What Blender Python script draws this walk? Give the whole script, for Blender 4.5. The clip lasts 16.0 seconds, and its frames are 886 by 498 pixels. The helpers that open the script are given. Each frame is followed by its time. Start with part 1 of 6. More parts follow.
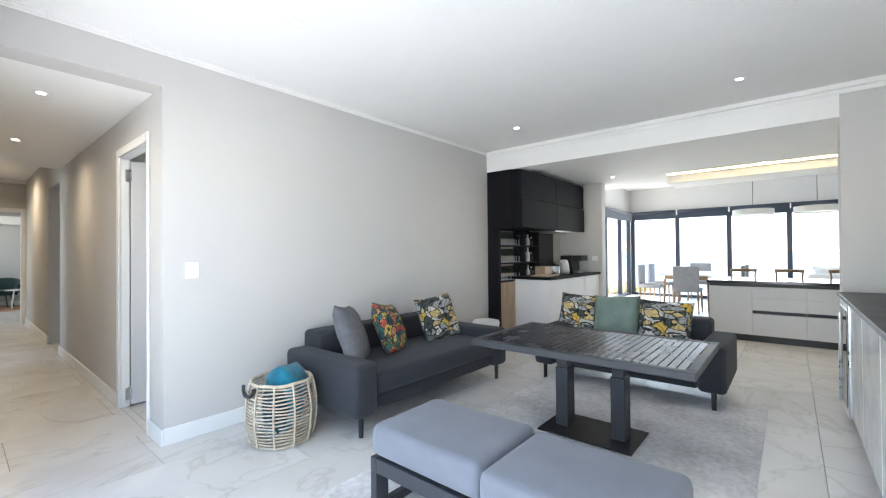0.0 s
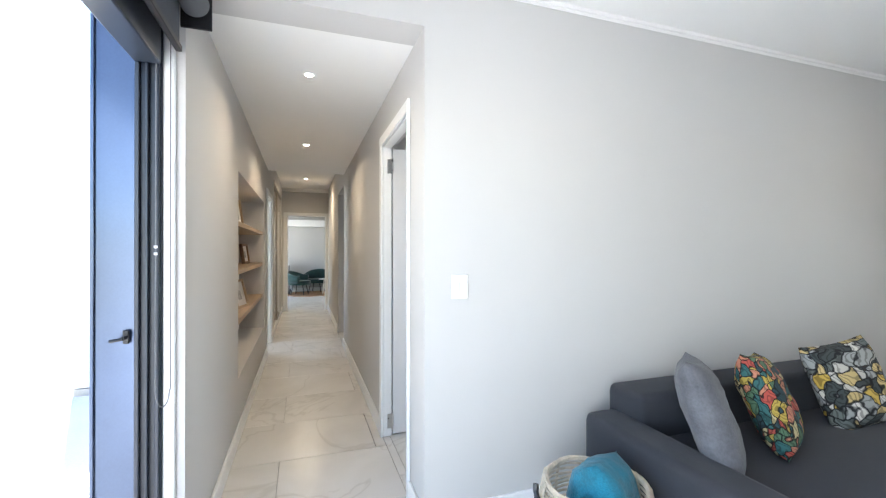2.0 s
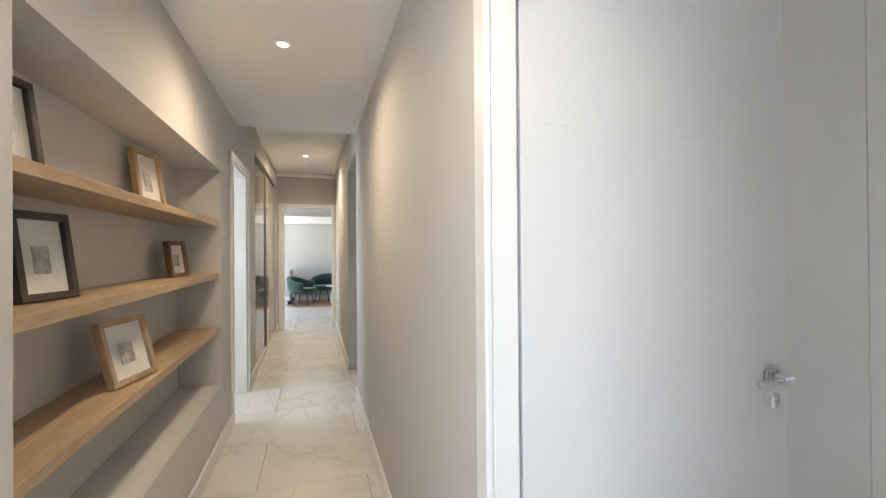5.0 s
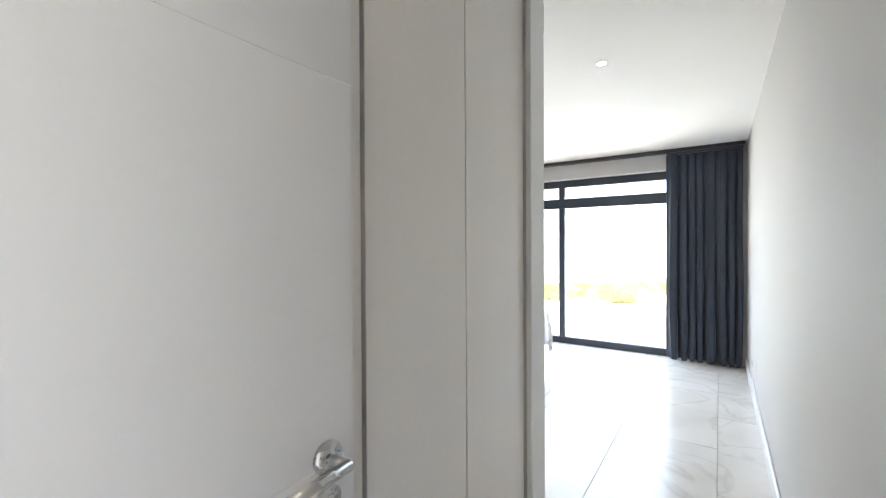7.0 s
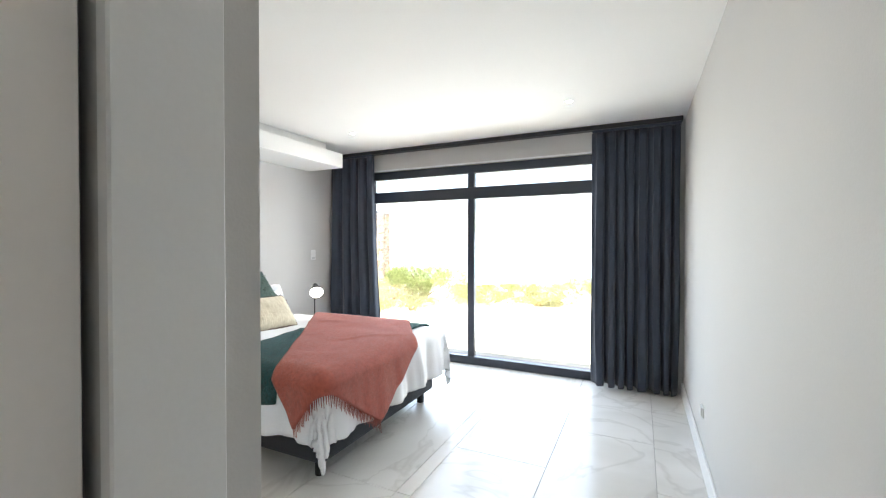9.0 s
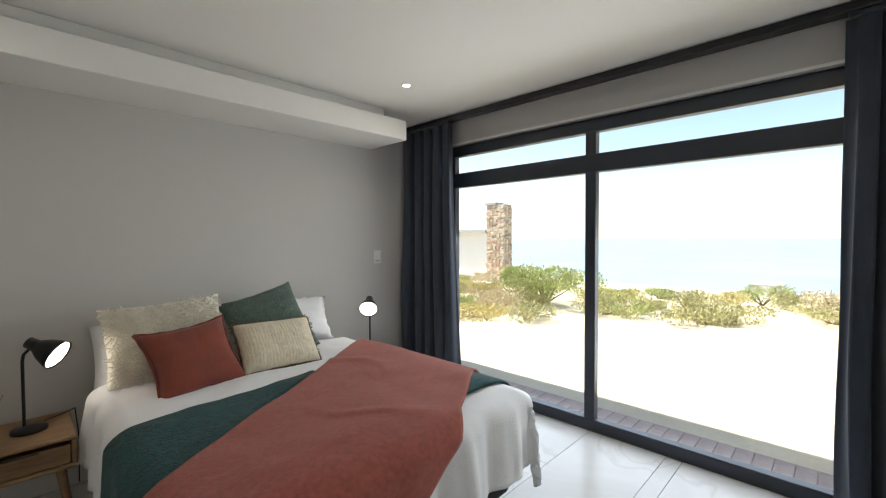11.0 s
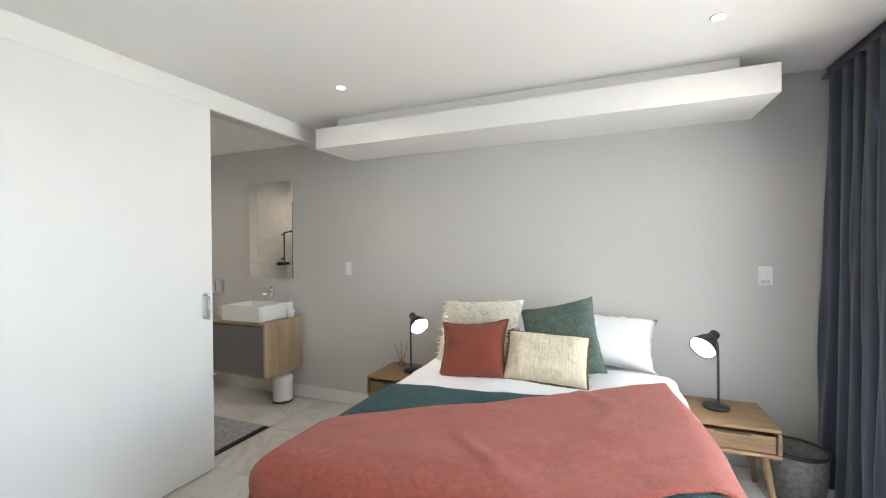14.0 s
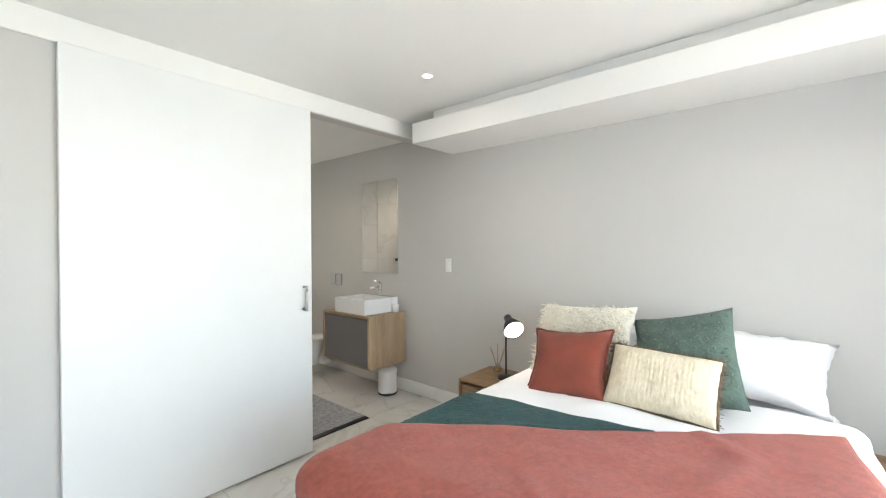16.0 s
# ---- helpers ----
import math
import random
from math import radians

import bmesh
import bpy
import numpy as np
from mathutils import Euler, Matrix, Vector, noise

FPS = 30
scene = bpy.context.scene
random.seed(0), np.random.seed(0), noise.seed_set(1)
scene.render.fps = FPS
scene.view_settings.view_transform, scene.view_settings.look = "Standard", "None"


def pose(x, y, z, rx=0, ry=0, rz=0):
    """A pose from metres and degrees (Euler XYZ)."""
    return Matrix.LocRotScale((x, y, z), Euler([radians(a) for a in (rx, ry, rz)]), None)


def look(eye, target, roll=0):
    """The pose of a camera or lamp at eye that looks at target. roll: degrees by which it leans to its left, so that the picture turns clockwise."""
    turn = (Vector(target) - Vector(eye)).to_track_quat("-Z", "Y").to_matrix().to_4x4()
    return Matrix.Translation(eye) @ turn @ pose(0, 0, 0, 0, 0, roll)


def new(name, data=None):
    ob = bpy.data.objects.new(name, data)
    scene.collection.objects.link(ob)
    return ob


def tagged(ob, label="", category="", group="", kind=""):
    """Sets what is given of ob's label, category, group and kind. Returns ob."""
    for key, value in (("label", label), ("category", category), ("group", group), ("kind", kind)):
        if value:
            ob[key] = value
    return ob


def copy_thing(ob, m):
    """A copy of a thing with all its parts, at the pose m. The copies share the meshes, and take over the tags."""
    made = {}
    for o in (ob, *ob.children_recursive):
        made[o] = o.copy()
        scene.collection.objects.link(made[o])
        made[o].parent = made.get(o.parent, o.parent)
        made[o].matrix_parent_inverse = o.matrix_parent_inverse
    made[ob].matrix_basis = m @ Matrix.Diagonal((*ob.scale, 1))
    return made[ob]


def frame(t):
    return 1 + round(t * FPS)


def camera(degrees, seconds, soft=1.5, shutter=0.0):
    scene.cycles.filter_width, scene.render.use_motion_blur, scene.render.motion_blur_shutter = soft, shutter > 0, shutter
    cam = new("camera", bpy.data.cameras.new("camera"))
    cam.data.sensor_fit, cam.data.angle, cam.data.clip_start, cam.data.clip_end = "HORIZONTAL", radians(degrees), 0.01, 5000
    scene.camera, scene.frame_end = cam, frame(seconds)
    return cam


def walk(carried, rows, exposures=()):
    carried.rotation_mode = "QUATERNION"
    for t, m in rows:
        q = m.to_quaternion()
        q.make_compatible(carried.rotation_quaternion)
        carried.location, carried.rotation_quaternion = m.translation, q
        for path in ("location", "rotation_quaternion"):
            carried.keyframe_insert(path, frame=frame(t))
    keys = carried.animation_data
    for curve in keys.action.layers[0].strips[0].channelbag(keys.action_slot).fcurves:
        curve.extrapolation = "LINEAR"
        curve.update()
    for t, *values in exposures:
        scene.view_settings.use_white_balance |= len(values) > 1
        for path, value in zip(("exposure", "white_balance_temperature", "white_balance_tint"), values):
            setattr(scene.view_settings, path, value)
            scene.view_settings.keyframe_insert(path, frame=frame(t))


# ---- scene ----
cam = camera(94.0, 16.0, soft=1.2)
PATH = [
    (0, (-0.889, -3.147, 1.242), (0.642, -1.86, 1.262), -0.5),
    (0.5, (-0.735, -2.881, 1.289), (0.758, -1.549, 1.3), -0.5),
    (1, (-0.581, -2.58, 1.313), (0.701, -1.045, 1.323), -0.5),
    (1.5, (-0.52, -2.264, 1.3), (0.439, -0.508, 1.309), -0.2),
    (2, (-0.535, -1.841, 1.313), (0.108, 0.053, 1.319), -0.0),
    (2.5, (-0.507, -1.459, 1.309), (-0.04, 0.485, 1.317), -0.1),
    (3, (-0.525, -1.03, 1.278), (-0.157, 0.935, 1.299), -0.1),
    (3.2, (-0.535, -0.869, 1.28), (-0.176, 1.098, 1.304), 0.0),
    (5.3, (-0.286, 0.346, 1.31), (0.439, 2.21, 1.314), -0.6),
    (5.5, (-0.23, 0.4, 1.309), (0.614, 2.213, 1.317), -0.6),
    (6, (-0.052, 0.524, 1.309), (1.184, 2.096, 1.311), -0.4),
    (6.5, (0.142, 0.525, 1.314), (1.635, 1.857, 1.302), -0.3),
    (7, (0.366, 0.519, 1.312), (2.028, 1.632, 1.296), -0.3),
    (7.5, (0.678, 0.586, 1.312), (2.452, 1.508, 1.294), -0.4),
    (8, (1.019, 0.559, 1.31), (2.832, 1.404, 1.289), -0.1),
    (8.2, (1.154, 0.556, 1.307), (2.968, 1.396, 1.287), -0.2),
    (10.3, (2.557, 0.854, 1.382), (4.228, 1.953, 1.322), 0.1),
    (10.5, (2.707, 0.892, 1.394), (4.327, 2.062, 1.331), -0.1),
    (11, (3.09, 1.017, 1.358), (4.525, 2.409, 1.301), -0.2),
    (11.5, (3.369, 1.137, 1.374), (4.558, 2.744, 1.314), -0.3),
    (12, (3.652, 1.182, 1.382), (4.394, 3.038, 1.322), -0.3),
    (12.5, (3.863, 1.135, 1.369), (4.201, 3.106, 1.329), -0.5),
    (13, (4.087, 1.068, 1.386), (4.023, 3.067, 1.362), -0.6),
    (13.5, (4.291, 1.05, 1.393), (3.852, 3.001, 1.376), -0.7),
    (14, (4.506, 0.991, 1.376), (3.748, 2.842, 1.368), -0.6),
    (14.5, (4.716, 1.023, 1.376), (3.74, 2.768, 1.368), -0.6),
    (15, (4.883, 1.084, 1.374), (3.73, 2.718, 1.368), -0.4),
    (15.5, (4.86, 1.144, 1.371), (3.619, 2.712, 1.358), -0.4),
    (16, (4.625, 1.328, 1.361), (3.323, 2.846, 1.348), -0.3),
]
walk(cam, [(t, look(eye, target, roll)) for t, eye, target, roll in PATH],
     exposures=[(0,1.97,6200,10),(0.5,2.03,6200,10),(1.0,2.07,6200,10),(2,2.08,6150,10),(3.2,2.05,6150,10),(5.5,2.42,6400,11),(6.5,2.3,6450,11),(7.0,2.55,6500,11),(7.5,2.6,6500,10),(8.2,2.42,6500,10),(10.3,1.62,6900,10),(11,0.96,7000,10),(12.0,0.52,7150,9),(12.8,0.7,7100,9),(13.5,1.75,6800,11),(14,2.05,6700,11),(14.5,2.25,6700,11),(15,2.38,6650,10),(16,2.36,6650,9)])

# ---------------------------------------------------------------- light
world = bpy.data.worlds.new("world")
scene.world = world
world.use_nodes = True
wn = world.node_tree.nodes
sky = wn.new("ShaderNodeTexSky")
sky.sky_type, sky.sun_disc = "NISHITA", False
sky.dust_density, sky.air_density = 0.25, 1.0
sky.sun_elevation, sky.sun_rotation = radians(58), radians(338.8)
world.node_tree.links.new(sky.outputs[0], wn["Background"].inputs[0])
wn["Background"].inputs[1].default_value = 0.15
sun = new("sun", bpy.data.lights.new("sun", "SUN"))
sun.data.energy, sun.data.angle, sun.data.color = 5.0, radians(0.6), (1.0, 0.95, 0.88)
sun.matrix_world = look((-4.0, 10.3, 17.5), (0, 0, 0))


def window_light(name, eye, target, wide, high, watts, colour=(0.86, 0.93, 1.0)):
    lamp = new(name, bpy.data.lights.new(name, "AREA"))
    lamp.data.shape, lamp.data.size, lamp.data.size_y = "RECTANGLE", wide, high
    lamp.data.energy, lamp.data.color = watts, colour
    lamp.matrix_world = look(eye, target)
    return lamp


window_light("daylight_bedroom", (5.99, 2.25, 1.1), (0, 2.25, -1.2), 2.6, 2.0, 16, (0.78, 0.89, 1.0)).data.spread = radians(168)
window_light("daylight_lounge", (-1.5, -2.5, 1.2), (4, -2.0, 1.9), 2.6, 2.1, 15.5).data.spread = radians(165)
window_light("daylight_dining", (11.5, -2.8, 1.2), (0, -2.8, 0.6), 6.0, 2.0, 27)
window_light("daylight_dining_side", (9.6, 0.35, 1.2), (9.6, -8, 1.0), 3.4, 2.0, 13)
# Fill lamps added at unseen openings to brighten the far room and side room.
window_light("fill_far_room", (-2.3, 10.2, 1.4), (2, 10.2, 1.0), 2.0, 1.8, 8)
window_light("fill_side_room", (-2.5, 4.1, 1.55), (0, 4.1, 1.2), 0.95, 1.05, 4)


def downlight_lamp(x, y, z, watts, colour=(1.0, 0.87, 0.70)):
    lamp = new("downlight_lamp", bpy.data.lights.new("downlight_lamp", "SPOT"))
    lamp.data.energy, lamp.data.color = watts, colour
    lamp.data.spot_size, lamp.data.spot_blend, lamp.data.shadow_soft_size = radians(168), 1.0, 0.06
    lamp.location = (x, y, z - 0.03)


# ---------------------------------------------------------------- materials
def mat(name, colour, rough=0.6, vary=0.06, scale=6.0, bump=0.0, fine=60.0, metal=0.0, sheen=0.0, coat=0.0, second=None, stretch=(1, 1, 1), spec=0.5):
    """A surface with colour variation at two scales, uneven gloss and fine relief."""
    m = bpy.data.materials.new(name)
    m.use_nodes = True
    n, ln = m.node_tree.nodes, m.node_tree.links
    b = n["Principled BSDF"]
    b.inputs["Metallic"].default_value = metal
    b.inputs["Specular IOR Level"].default_value = spec
    b.inputs["Sheen Weight"].default_value = sheen
    b.inputs["Coat Weight"].default_value = coat
    tc = n.new("ShaderNodeTexCoord")
    mp = n.new("ShaderNodeMapping")
    mp.inputs["Scale"].default_value = stretch
    ln.new(tc.outputs["Object"], mp.inputs["Vector"])
    big, small = n.new("ShaderNodeTexNoise"), n.new("ShaderNodeTexNoise")
    big.inputs["Scale"].default_value, big.inputs["Detail"].default_value = scale, 4
    small.inputs["Scale"].default_value, small.inputs["Detail"].default_value = fine, 3
    ln.new(mp.outputs[0], big.inputs["Vector"])
    ln.new(mp.outputs[0], small.inputs["Vector"])
    add = n.new("ShaderNodeMath")
    add.operation = "MULTIPLY_ADD"
    ln.new(big.outputs["Fac"], add.inputs[0])
    add.inputs[1].default_value = 0.65
    half = n.new("ShaderNodeMath")
    half.operation = "MULTIPLY"
    half.inputs[1].default_value = 0.35
    ln.new(small.outputs["Fac"], half.inputs[0])
    ln.new(half.outputs[0], add.inputs[2])
    ramp = n.new("ShaderNodeValToRGB")
    dark = [max(0.0, c * (1 - vary * 2)) for c in colour]
    light = list(second) if second else [min(1.0, c * (1 + vary * 2)) for c in colour]
    ramp.color_ramp.elements[0].position, ramp.color_ramp.elements[1].position = 0.3, 0.7
    ramp.color_ramp.elements[0].color, ramp.color_ramp.elements[1].color = (*dark, 1), (*light, 1)
    ln.new(add.outputs[0], ramp.inputs[0])
    ln.new(ramp.outputs[0], b.inputs["Base Color"])
    rr = n.new("ShaderNodeMapRange")
    rr.inputs["To Min"].default_value, rr.inputs["To Max"].default_value = max(0.02, rough * 0.88), min(1.0, rough * 1.12)
    ln.new(big.outputs["Fac"], rr.inputs["Value"])
    ln.new(rr.outputs[0], b.inputs["Roughness"])
    if bump:
        bp = n.new("ShaderNodeBump")
        bp.inputs["Strength"].default_value, bp.inputs["Distance"].default_value = bump, 0.01
        ln.new(small.outputs["Fac"], bp.inputs["Height"])
        ln.new(bp.outputs[0], b.inputs["Normal"])
    return m


def glow(name, colour, strength):
    m = bpy.data.materials.new(name)
    m.use_nodes = True
    b = m.node_tree.nodes["Principled BSDF"]
    b.inputs["Base Color"].default_value = (*colour, 1)
    b.inputs["Emission Color"].default_value = (*colour, 1)
    b.inputs["Emission Strength"].default_value = strength
    return m


def glass(name, tint=(1, 1, 1), rough=0.0):
    m = bpy.data.materials.new(name)
    m.use_nodes = True
    n, ln = m.node_tree.nodes, m.node_tree.links
    out = n["Material Output"]
    tr, gl, mix, fr, pw, ml = (n.new("ShaderNode" + k) for k in ("BsdfTransparent", "BsdfGlossy", "MixShader", "LayerWeight", "Math", "Math"))
    tr.inputs["Color"].default_value = (*tint, 1)
    gl.inputs["Roughness"].default_value = rough
    pw.operation, ml.operation = "POWER", "MULTIPLY_ADD"
    pw.inputs[1].default_value, ml.inputs[1].default_value, ml.inputs[2].default_value = 5.0, 0.5, 0.025
    ln.new(fr.outputs["Facing"], pw.inputs[0])
    ln.new(pw.outputs[0], ml.inputs[0])
    ln.new(ml.outputs[0], mix.inputs[0])
    ln.new(tr.outputs[0], mix.inputs[1])
    ln.new(gl.outputs[0], mix.inputs[2])
    ln.new(mix.outputs[0], out.inputs["Surface"])
    return m


def marble(name):
    """Polished porcelain with soft grey clouds and thin brown-grey veins, its own cut on every tile."""
    m = bpy.data.materials.new(name)
    m.use_nodes = True
    n, ln = m.node_tree.nodes, m.node_tree.links
    b = n["Principled BSDF"]
    tc, oi = n.new("ShaderNodeNewGeometry"), n.new("ShaderNodeObjectInfo")
    sc = n.new("ShaderNodeVectorMath")
    sc.operation = "MULTIPLY_ADD"
    cb = n.new("ShaderNodeCombineXYZ")
    ln.new(oi.outputs["Random"], cb.inputs[0])
    ln.new(oi.outputs["Random"], cb.inputs[2])
    ln.new(cb.outputs[0], sc.inputs[0])
    sc.inputs[1].default_value = (37.0, 0.0, 19.0)
    ln.new(tc.outputs["Position"], sc.inputs[2])
    cloud = n.new("ShaderNodeTexNoise")
    cloud.inputs["Scale"].default_value, cloud.inputs["Detail"].default_value, cloud.inputs["Distortion"].default_value = 1.6, 5, 0.8
    ln.new(sc.outputs[0], cloud.inputs["Vector"])
    vein = n.new("ShaderNodeTexNoise")
    vein.inputs["Scale"].default_value, vein.inputs["Detail"].default_value, vein.inputs["Distortion"].default_value = 1.1, 4, 1.5
    ln.new(sc.outputs[0], vein.inputs["Vector"])
    d = n.new("ShaderNodeMath")
    d.operation = "SUBTRACT"
    d.inputs[1].default_value = 0.5
    ln.new(vein.outputs["Fac"], d.inputs[0])
    a = n.new("ShaderNodeMath")
    a.operation = "ABSOLUTE"
    ln.new(d.outputs[0], a.inputs[0])
    vr = n.new("ShaderNodeValToRGB")
    vr.color_ramp.elements[0].position, vr.color_ramp.elements[1].position = 0.0, 0.022
    vr.color_ramp.elements[0].color, vr.color_ramp.elements[1].color = (0.62, 0.60, 0.57, 1), (1, 1, 1, 1)
    ln.new(a.outputs[0], vr.inputs[0])
    cr = n.new("ShaderNodeValToRGB")
    cr.color_ramp.elements[0].position, cr.color_ramp.elements[1].position = 0.3, 0.65
    cr.color_ramp.elements[0].color, cr.color_ramp.elements[1].color = (0.64, 0.62, 0.58, 1), (0.74, 0.72, 0.685, 1)
    ln.new(cloud.outputs["Fac"], cr.inputs[0])
    mx = n.new("ShaderNodeMixRGB")
    mx.blend_type = "MULTIPLY"
    mx.inputs[0].default_value = 0.34
    ln.new(cr.outputs[0], mx.inputs[1])
    ln.new(vr.outputs[0], mx.inputs[2])
    ln.new(mx.outputs[0], b.inputs["Base Color"])
    rr = n.new("ShaderNodeMapRange")
    rr.inputs["To Min"].default_value, rr.inputs["To Max"].default_value = 0.16, 0.3
    ln.new(cloud.outputs["Fac"], rr.inputs["Value"])
    ln.new(rr.outputs[0], b.inputs["Roughness"])
    return m


def wood(name, dark, light, scale=14.0, axis=0, rough=0.5):
    m = mat(name, dark, rough, 0.1, scale, 0.12, 90, second=light, stretch=[(0.12, 1, 1), (1, 0.12, 1), (1, 1, 0.12)][axis])
    return m


def print_fabric(name, stops, scale=9.0):
    """Printed leaves: warped cells with several colours and dark outlines."""
    m = bpy.data.materials.new(name)
    m.use_nodes = True
    n, ln = m.node_tree.nodes, m.node_tree.links
    b = n["Principled BSDF"]
    b.inputs["Roughness"].default_value = 0.85
    tc, mp = n.new("ShaderNodeTexCoord"), n.new("ShaderNodeMapping")
    mp.inputs["Scale"].default_value, mp.inputs["Rotation"].default_value = (1.0, 2.6, 1.9), (0.3, 0.2, 0.7)
    ln.new(tc.outputs["Object"], mp.inputs["Vector"])
    nz = n.new("ShaderNodeTexNoise")
    nz.inputs["Scale"].default_value = 5.0
    ln.new(mp.outputs[0], nz.inputs["Vector"])
    mixv = n.new("ShaderNodeMixRGB")
    mixv.inputs[0].default_value = 0.22
    ln.new(mp.outputs[0], mixv.inputs[1])
    ln.new(nz.outputs["Color"], mixv.inputs[2])
    vo, ed = n.new("ShaderNodeTexVoronoi"), n.new("ShaderNodeTexVoronoi")
    ed.feature = "DISTANCE_TO_EDGE"
    for v in (vo, ed):
        v.inputs["Scale"].default_value = scale
        ln.new(mixv.outputs[0], v.inputs["Vector"])
    sp = n.new("ShaderNodeSeparateColor")
    ln.new(vo.outputs["Color"], sp.inputs[0])
    rp = n.new("ShaderNodeValToRGB")
    rp.color_ramp.interpolation = "CONSTANT"
    while len(rp.color_ramp.elements) < len(stops):
        rp.color_ramp.elements.new(0.5)
    for i, c in enumerate(stops):
        rp.color_ramp.elements[i].position, rp.color_ramp.elements[i].color = i / len(stops), (*c, 1)
    ln.new(sp.outputs[0], rp.inputs[0])
    er = n.new("ShaderNodeValToRGB")
    er.color_ramp.elements[0].position, er.color_ramp.elements[1].position = 0.03, 0.09
    er.color_ramp.elements[0].color, er.color_ramp.elements[1].color = (0.05, 0.05, 0.06, 1), (1, 1, 1, 1)
    ln.new(ed.outputs["Distance"], er.inputs[0])
    mu = n.new("ShaderNodeMixRGB")
    mu.blend_type = "MULTIPLY"
    mu.inputs[0].default_value = 1.0
    ln.new(rp.outputs[0], mu.inputs[1])
    ln.new(er.outputs[0], mu.inputs[2])
    wv, wr, m2 = n.new("ShaderNodeTexWave"), n.new("ShaderNodeValToRGB"), n.new("ShaderNodeMixRGB")
    wv.inputs["Scale"].default_value, wv.inputs["Distortion"].default_value, wv.inputs["Detail"].default_value = scale * 0.9, 9.0, 1.0
    ln.new(mixv.outputs[0], wv.inputs["Vector"])
    wr.color_ramp.elements[0].position, wr.color_ramp.elements[1].position = 0.12, 0.42
    wr.color_ramp.elements[0].color, wr.color_ramp.elements[1].color = (0.22, 0.21, 0.21, 1), (1, 1, 1, 1)
    ln.new(wv.outputs["Fac"], wr.inputs[0])
    m2.blend_type = "MULTIPLY"
    m2.inputs[0].default_value = 0.62
    ln.new(mu.outputs[0], m2.inputs[1])
    ln.new(wr.outputs[0], m2.inputs[2])
    ln.new(m2.outputs[0], b.inputs["Base Color"])
    return m


WALL = mat("painted_plaster", (0.58, 0.565, 0.545), 0.75, 0.015, 1.2, 0.05, 180)
CEIL = mat("white_ceiling_paint", (0.85, 0.84, 0.815), 0.8, 0.012, 1.0, 0.04, 160)
WHITE = mat("white_enamel", (0.80, 0.80, 0.79), 0.38, 0.012, 3.0, 0.02, 120)
TILE = marble("marble_tile")
GROUT = mat("grout", (0.46, 0.45, 0.43), 0.9, 0.05, 8)
ALU = mat("charcoal_aluminium", (0.024, 0.031, 0.046), 0.35, 0.06, 5, 0.03, 200)
GLASS = glass("window_glass")
TABLETOP = mat("satin_gunmetal_slats", (0.045, 0.048, 0.058), 0.27, 0.06, 6, 0.03, 150)
SOFA = mat("charcoal_weave", (0.024, 0.026, 0.033), 0.9, 0.1, 5, 0.25, 260, sheen=0.08)
OTTO = mat("grey_outdoor_weave", (0.155, 0.165, 0.195), 0.9, 0.08, 5, 0.25, 260, sheen=0.2)
GUNMETAL = mat("gunmetal_paint", (0.032, 0.034, 0.041), 0.45, 0.06, 6, 0.05, 150)
BLACK = mat("black_paint", (0.012, 0.012, 0.014), 0.4, 0.08, 5, 0.03, 120)
KBLACK = mat("black_laminate", (0.010, 0.010, 0.012), 0.65, 0.08, 3, 0.03, 140, spec=0.12)
KWHITE = mat("white_laminate", (0.72, 0.70, 0.69), 0.4, 0.02, 3, 0.02, 100)
OAK = wood("oak_veneer", (0.36, 0.25, 0.15), (0.52, 0.38, 0.24), 10, 2)
OAKX = wood("oak_shelf", (0.38, 0.26, 0.15), (0.56, 0.41, 0.26), 10, 1)
ACACIA = wood("acacia", (0.20, 0.115, 0.055), (0.36, 0.22, 0.11), 12, 0)
RATTAN = mat("rattan", (0.54, 0.465, 0.36), 0.6, 0.14, 30, 0.2, 90)
TEALCLOTH = mat("teal_cloth", (0.01, 0.15, 0.22), 0.9, 0.2, 18, 0.4, 150, sheen=0.2)
STEEL = mat("brushed_steel", (0.60, 0.60, 0.60), 0.28, 0.05, 20, 0.03, 200, metal=1.0)
CHROME = mat("chrome", (0.75, 0.75, 0.76), 0.1, 0.02, 8, metal=1.0)
GLOSSGREY = mat("gloss_grey_door", (0.79, 0.75, 0.71), 0.12, 0.015, 2, coat=0.4)
SMOKE = mat("gloss_taupe_door", (0.29, 0.26, 0.225), 0.1, 0.03, 2, coat=0.3)
CURTAIN = mat("charcoal_curtain", (0.036, 0.046, 0.067), 0.95, 0.1, 8, 0.2, 220, sheen=0.2)
LINEN = mat("white_linen", (0.86, 0.86, 0.87), 0.85, 0.02, 5, 0.15, 120)
TERRA = mat("terracotta_throw", (0.355, 0.08, 0.052), 0.95, 0.15, 50, 0.5, 340, sheen=0.2)
TERRAC = mat("terracotta_linen", (0.24, 0.052, 0.03), 0.9, 0.1, 10, 0.35, 160, sheen=0.15)
TEAL = mat("teal_throw", (0.007, 0.062, 0.064), 0.95, 0.35, 45, 1.0, 120, sheen=0.08)
LAMPLIT = glow("lamp_glow", (1.0, 0.93, 0.85), 6.0)
BULB = glow("downlight_glow", (1.0, 0.92, 0.80), 12.0)
MIRROR = mat("mirror", (0.9, 0.9, 0.9), 0.02, 0.0, 1, metal=1.0)


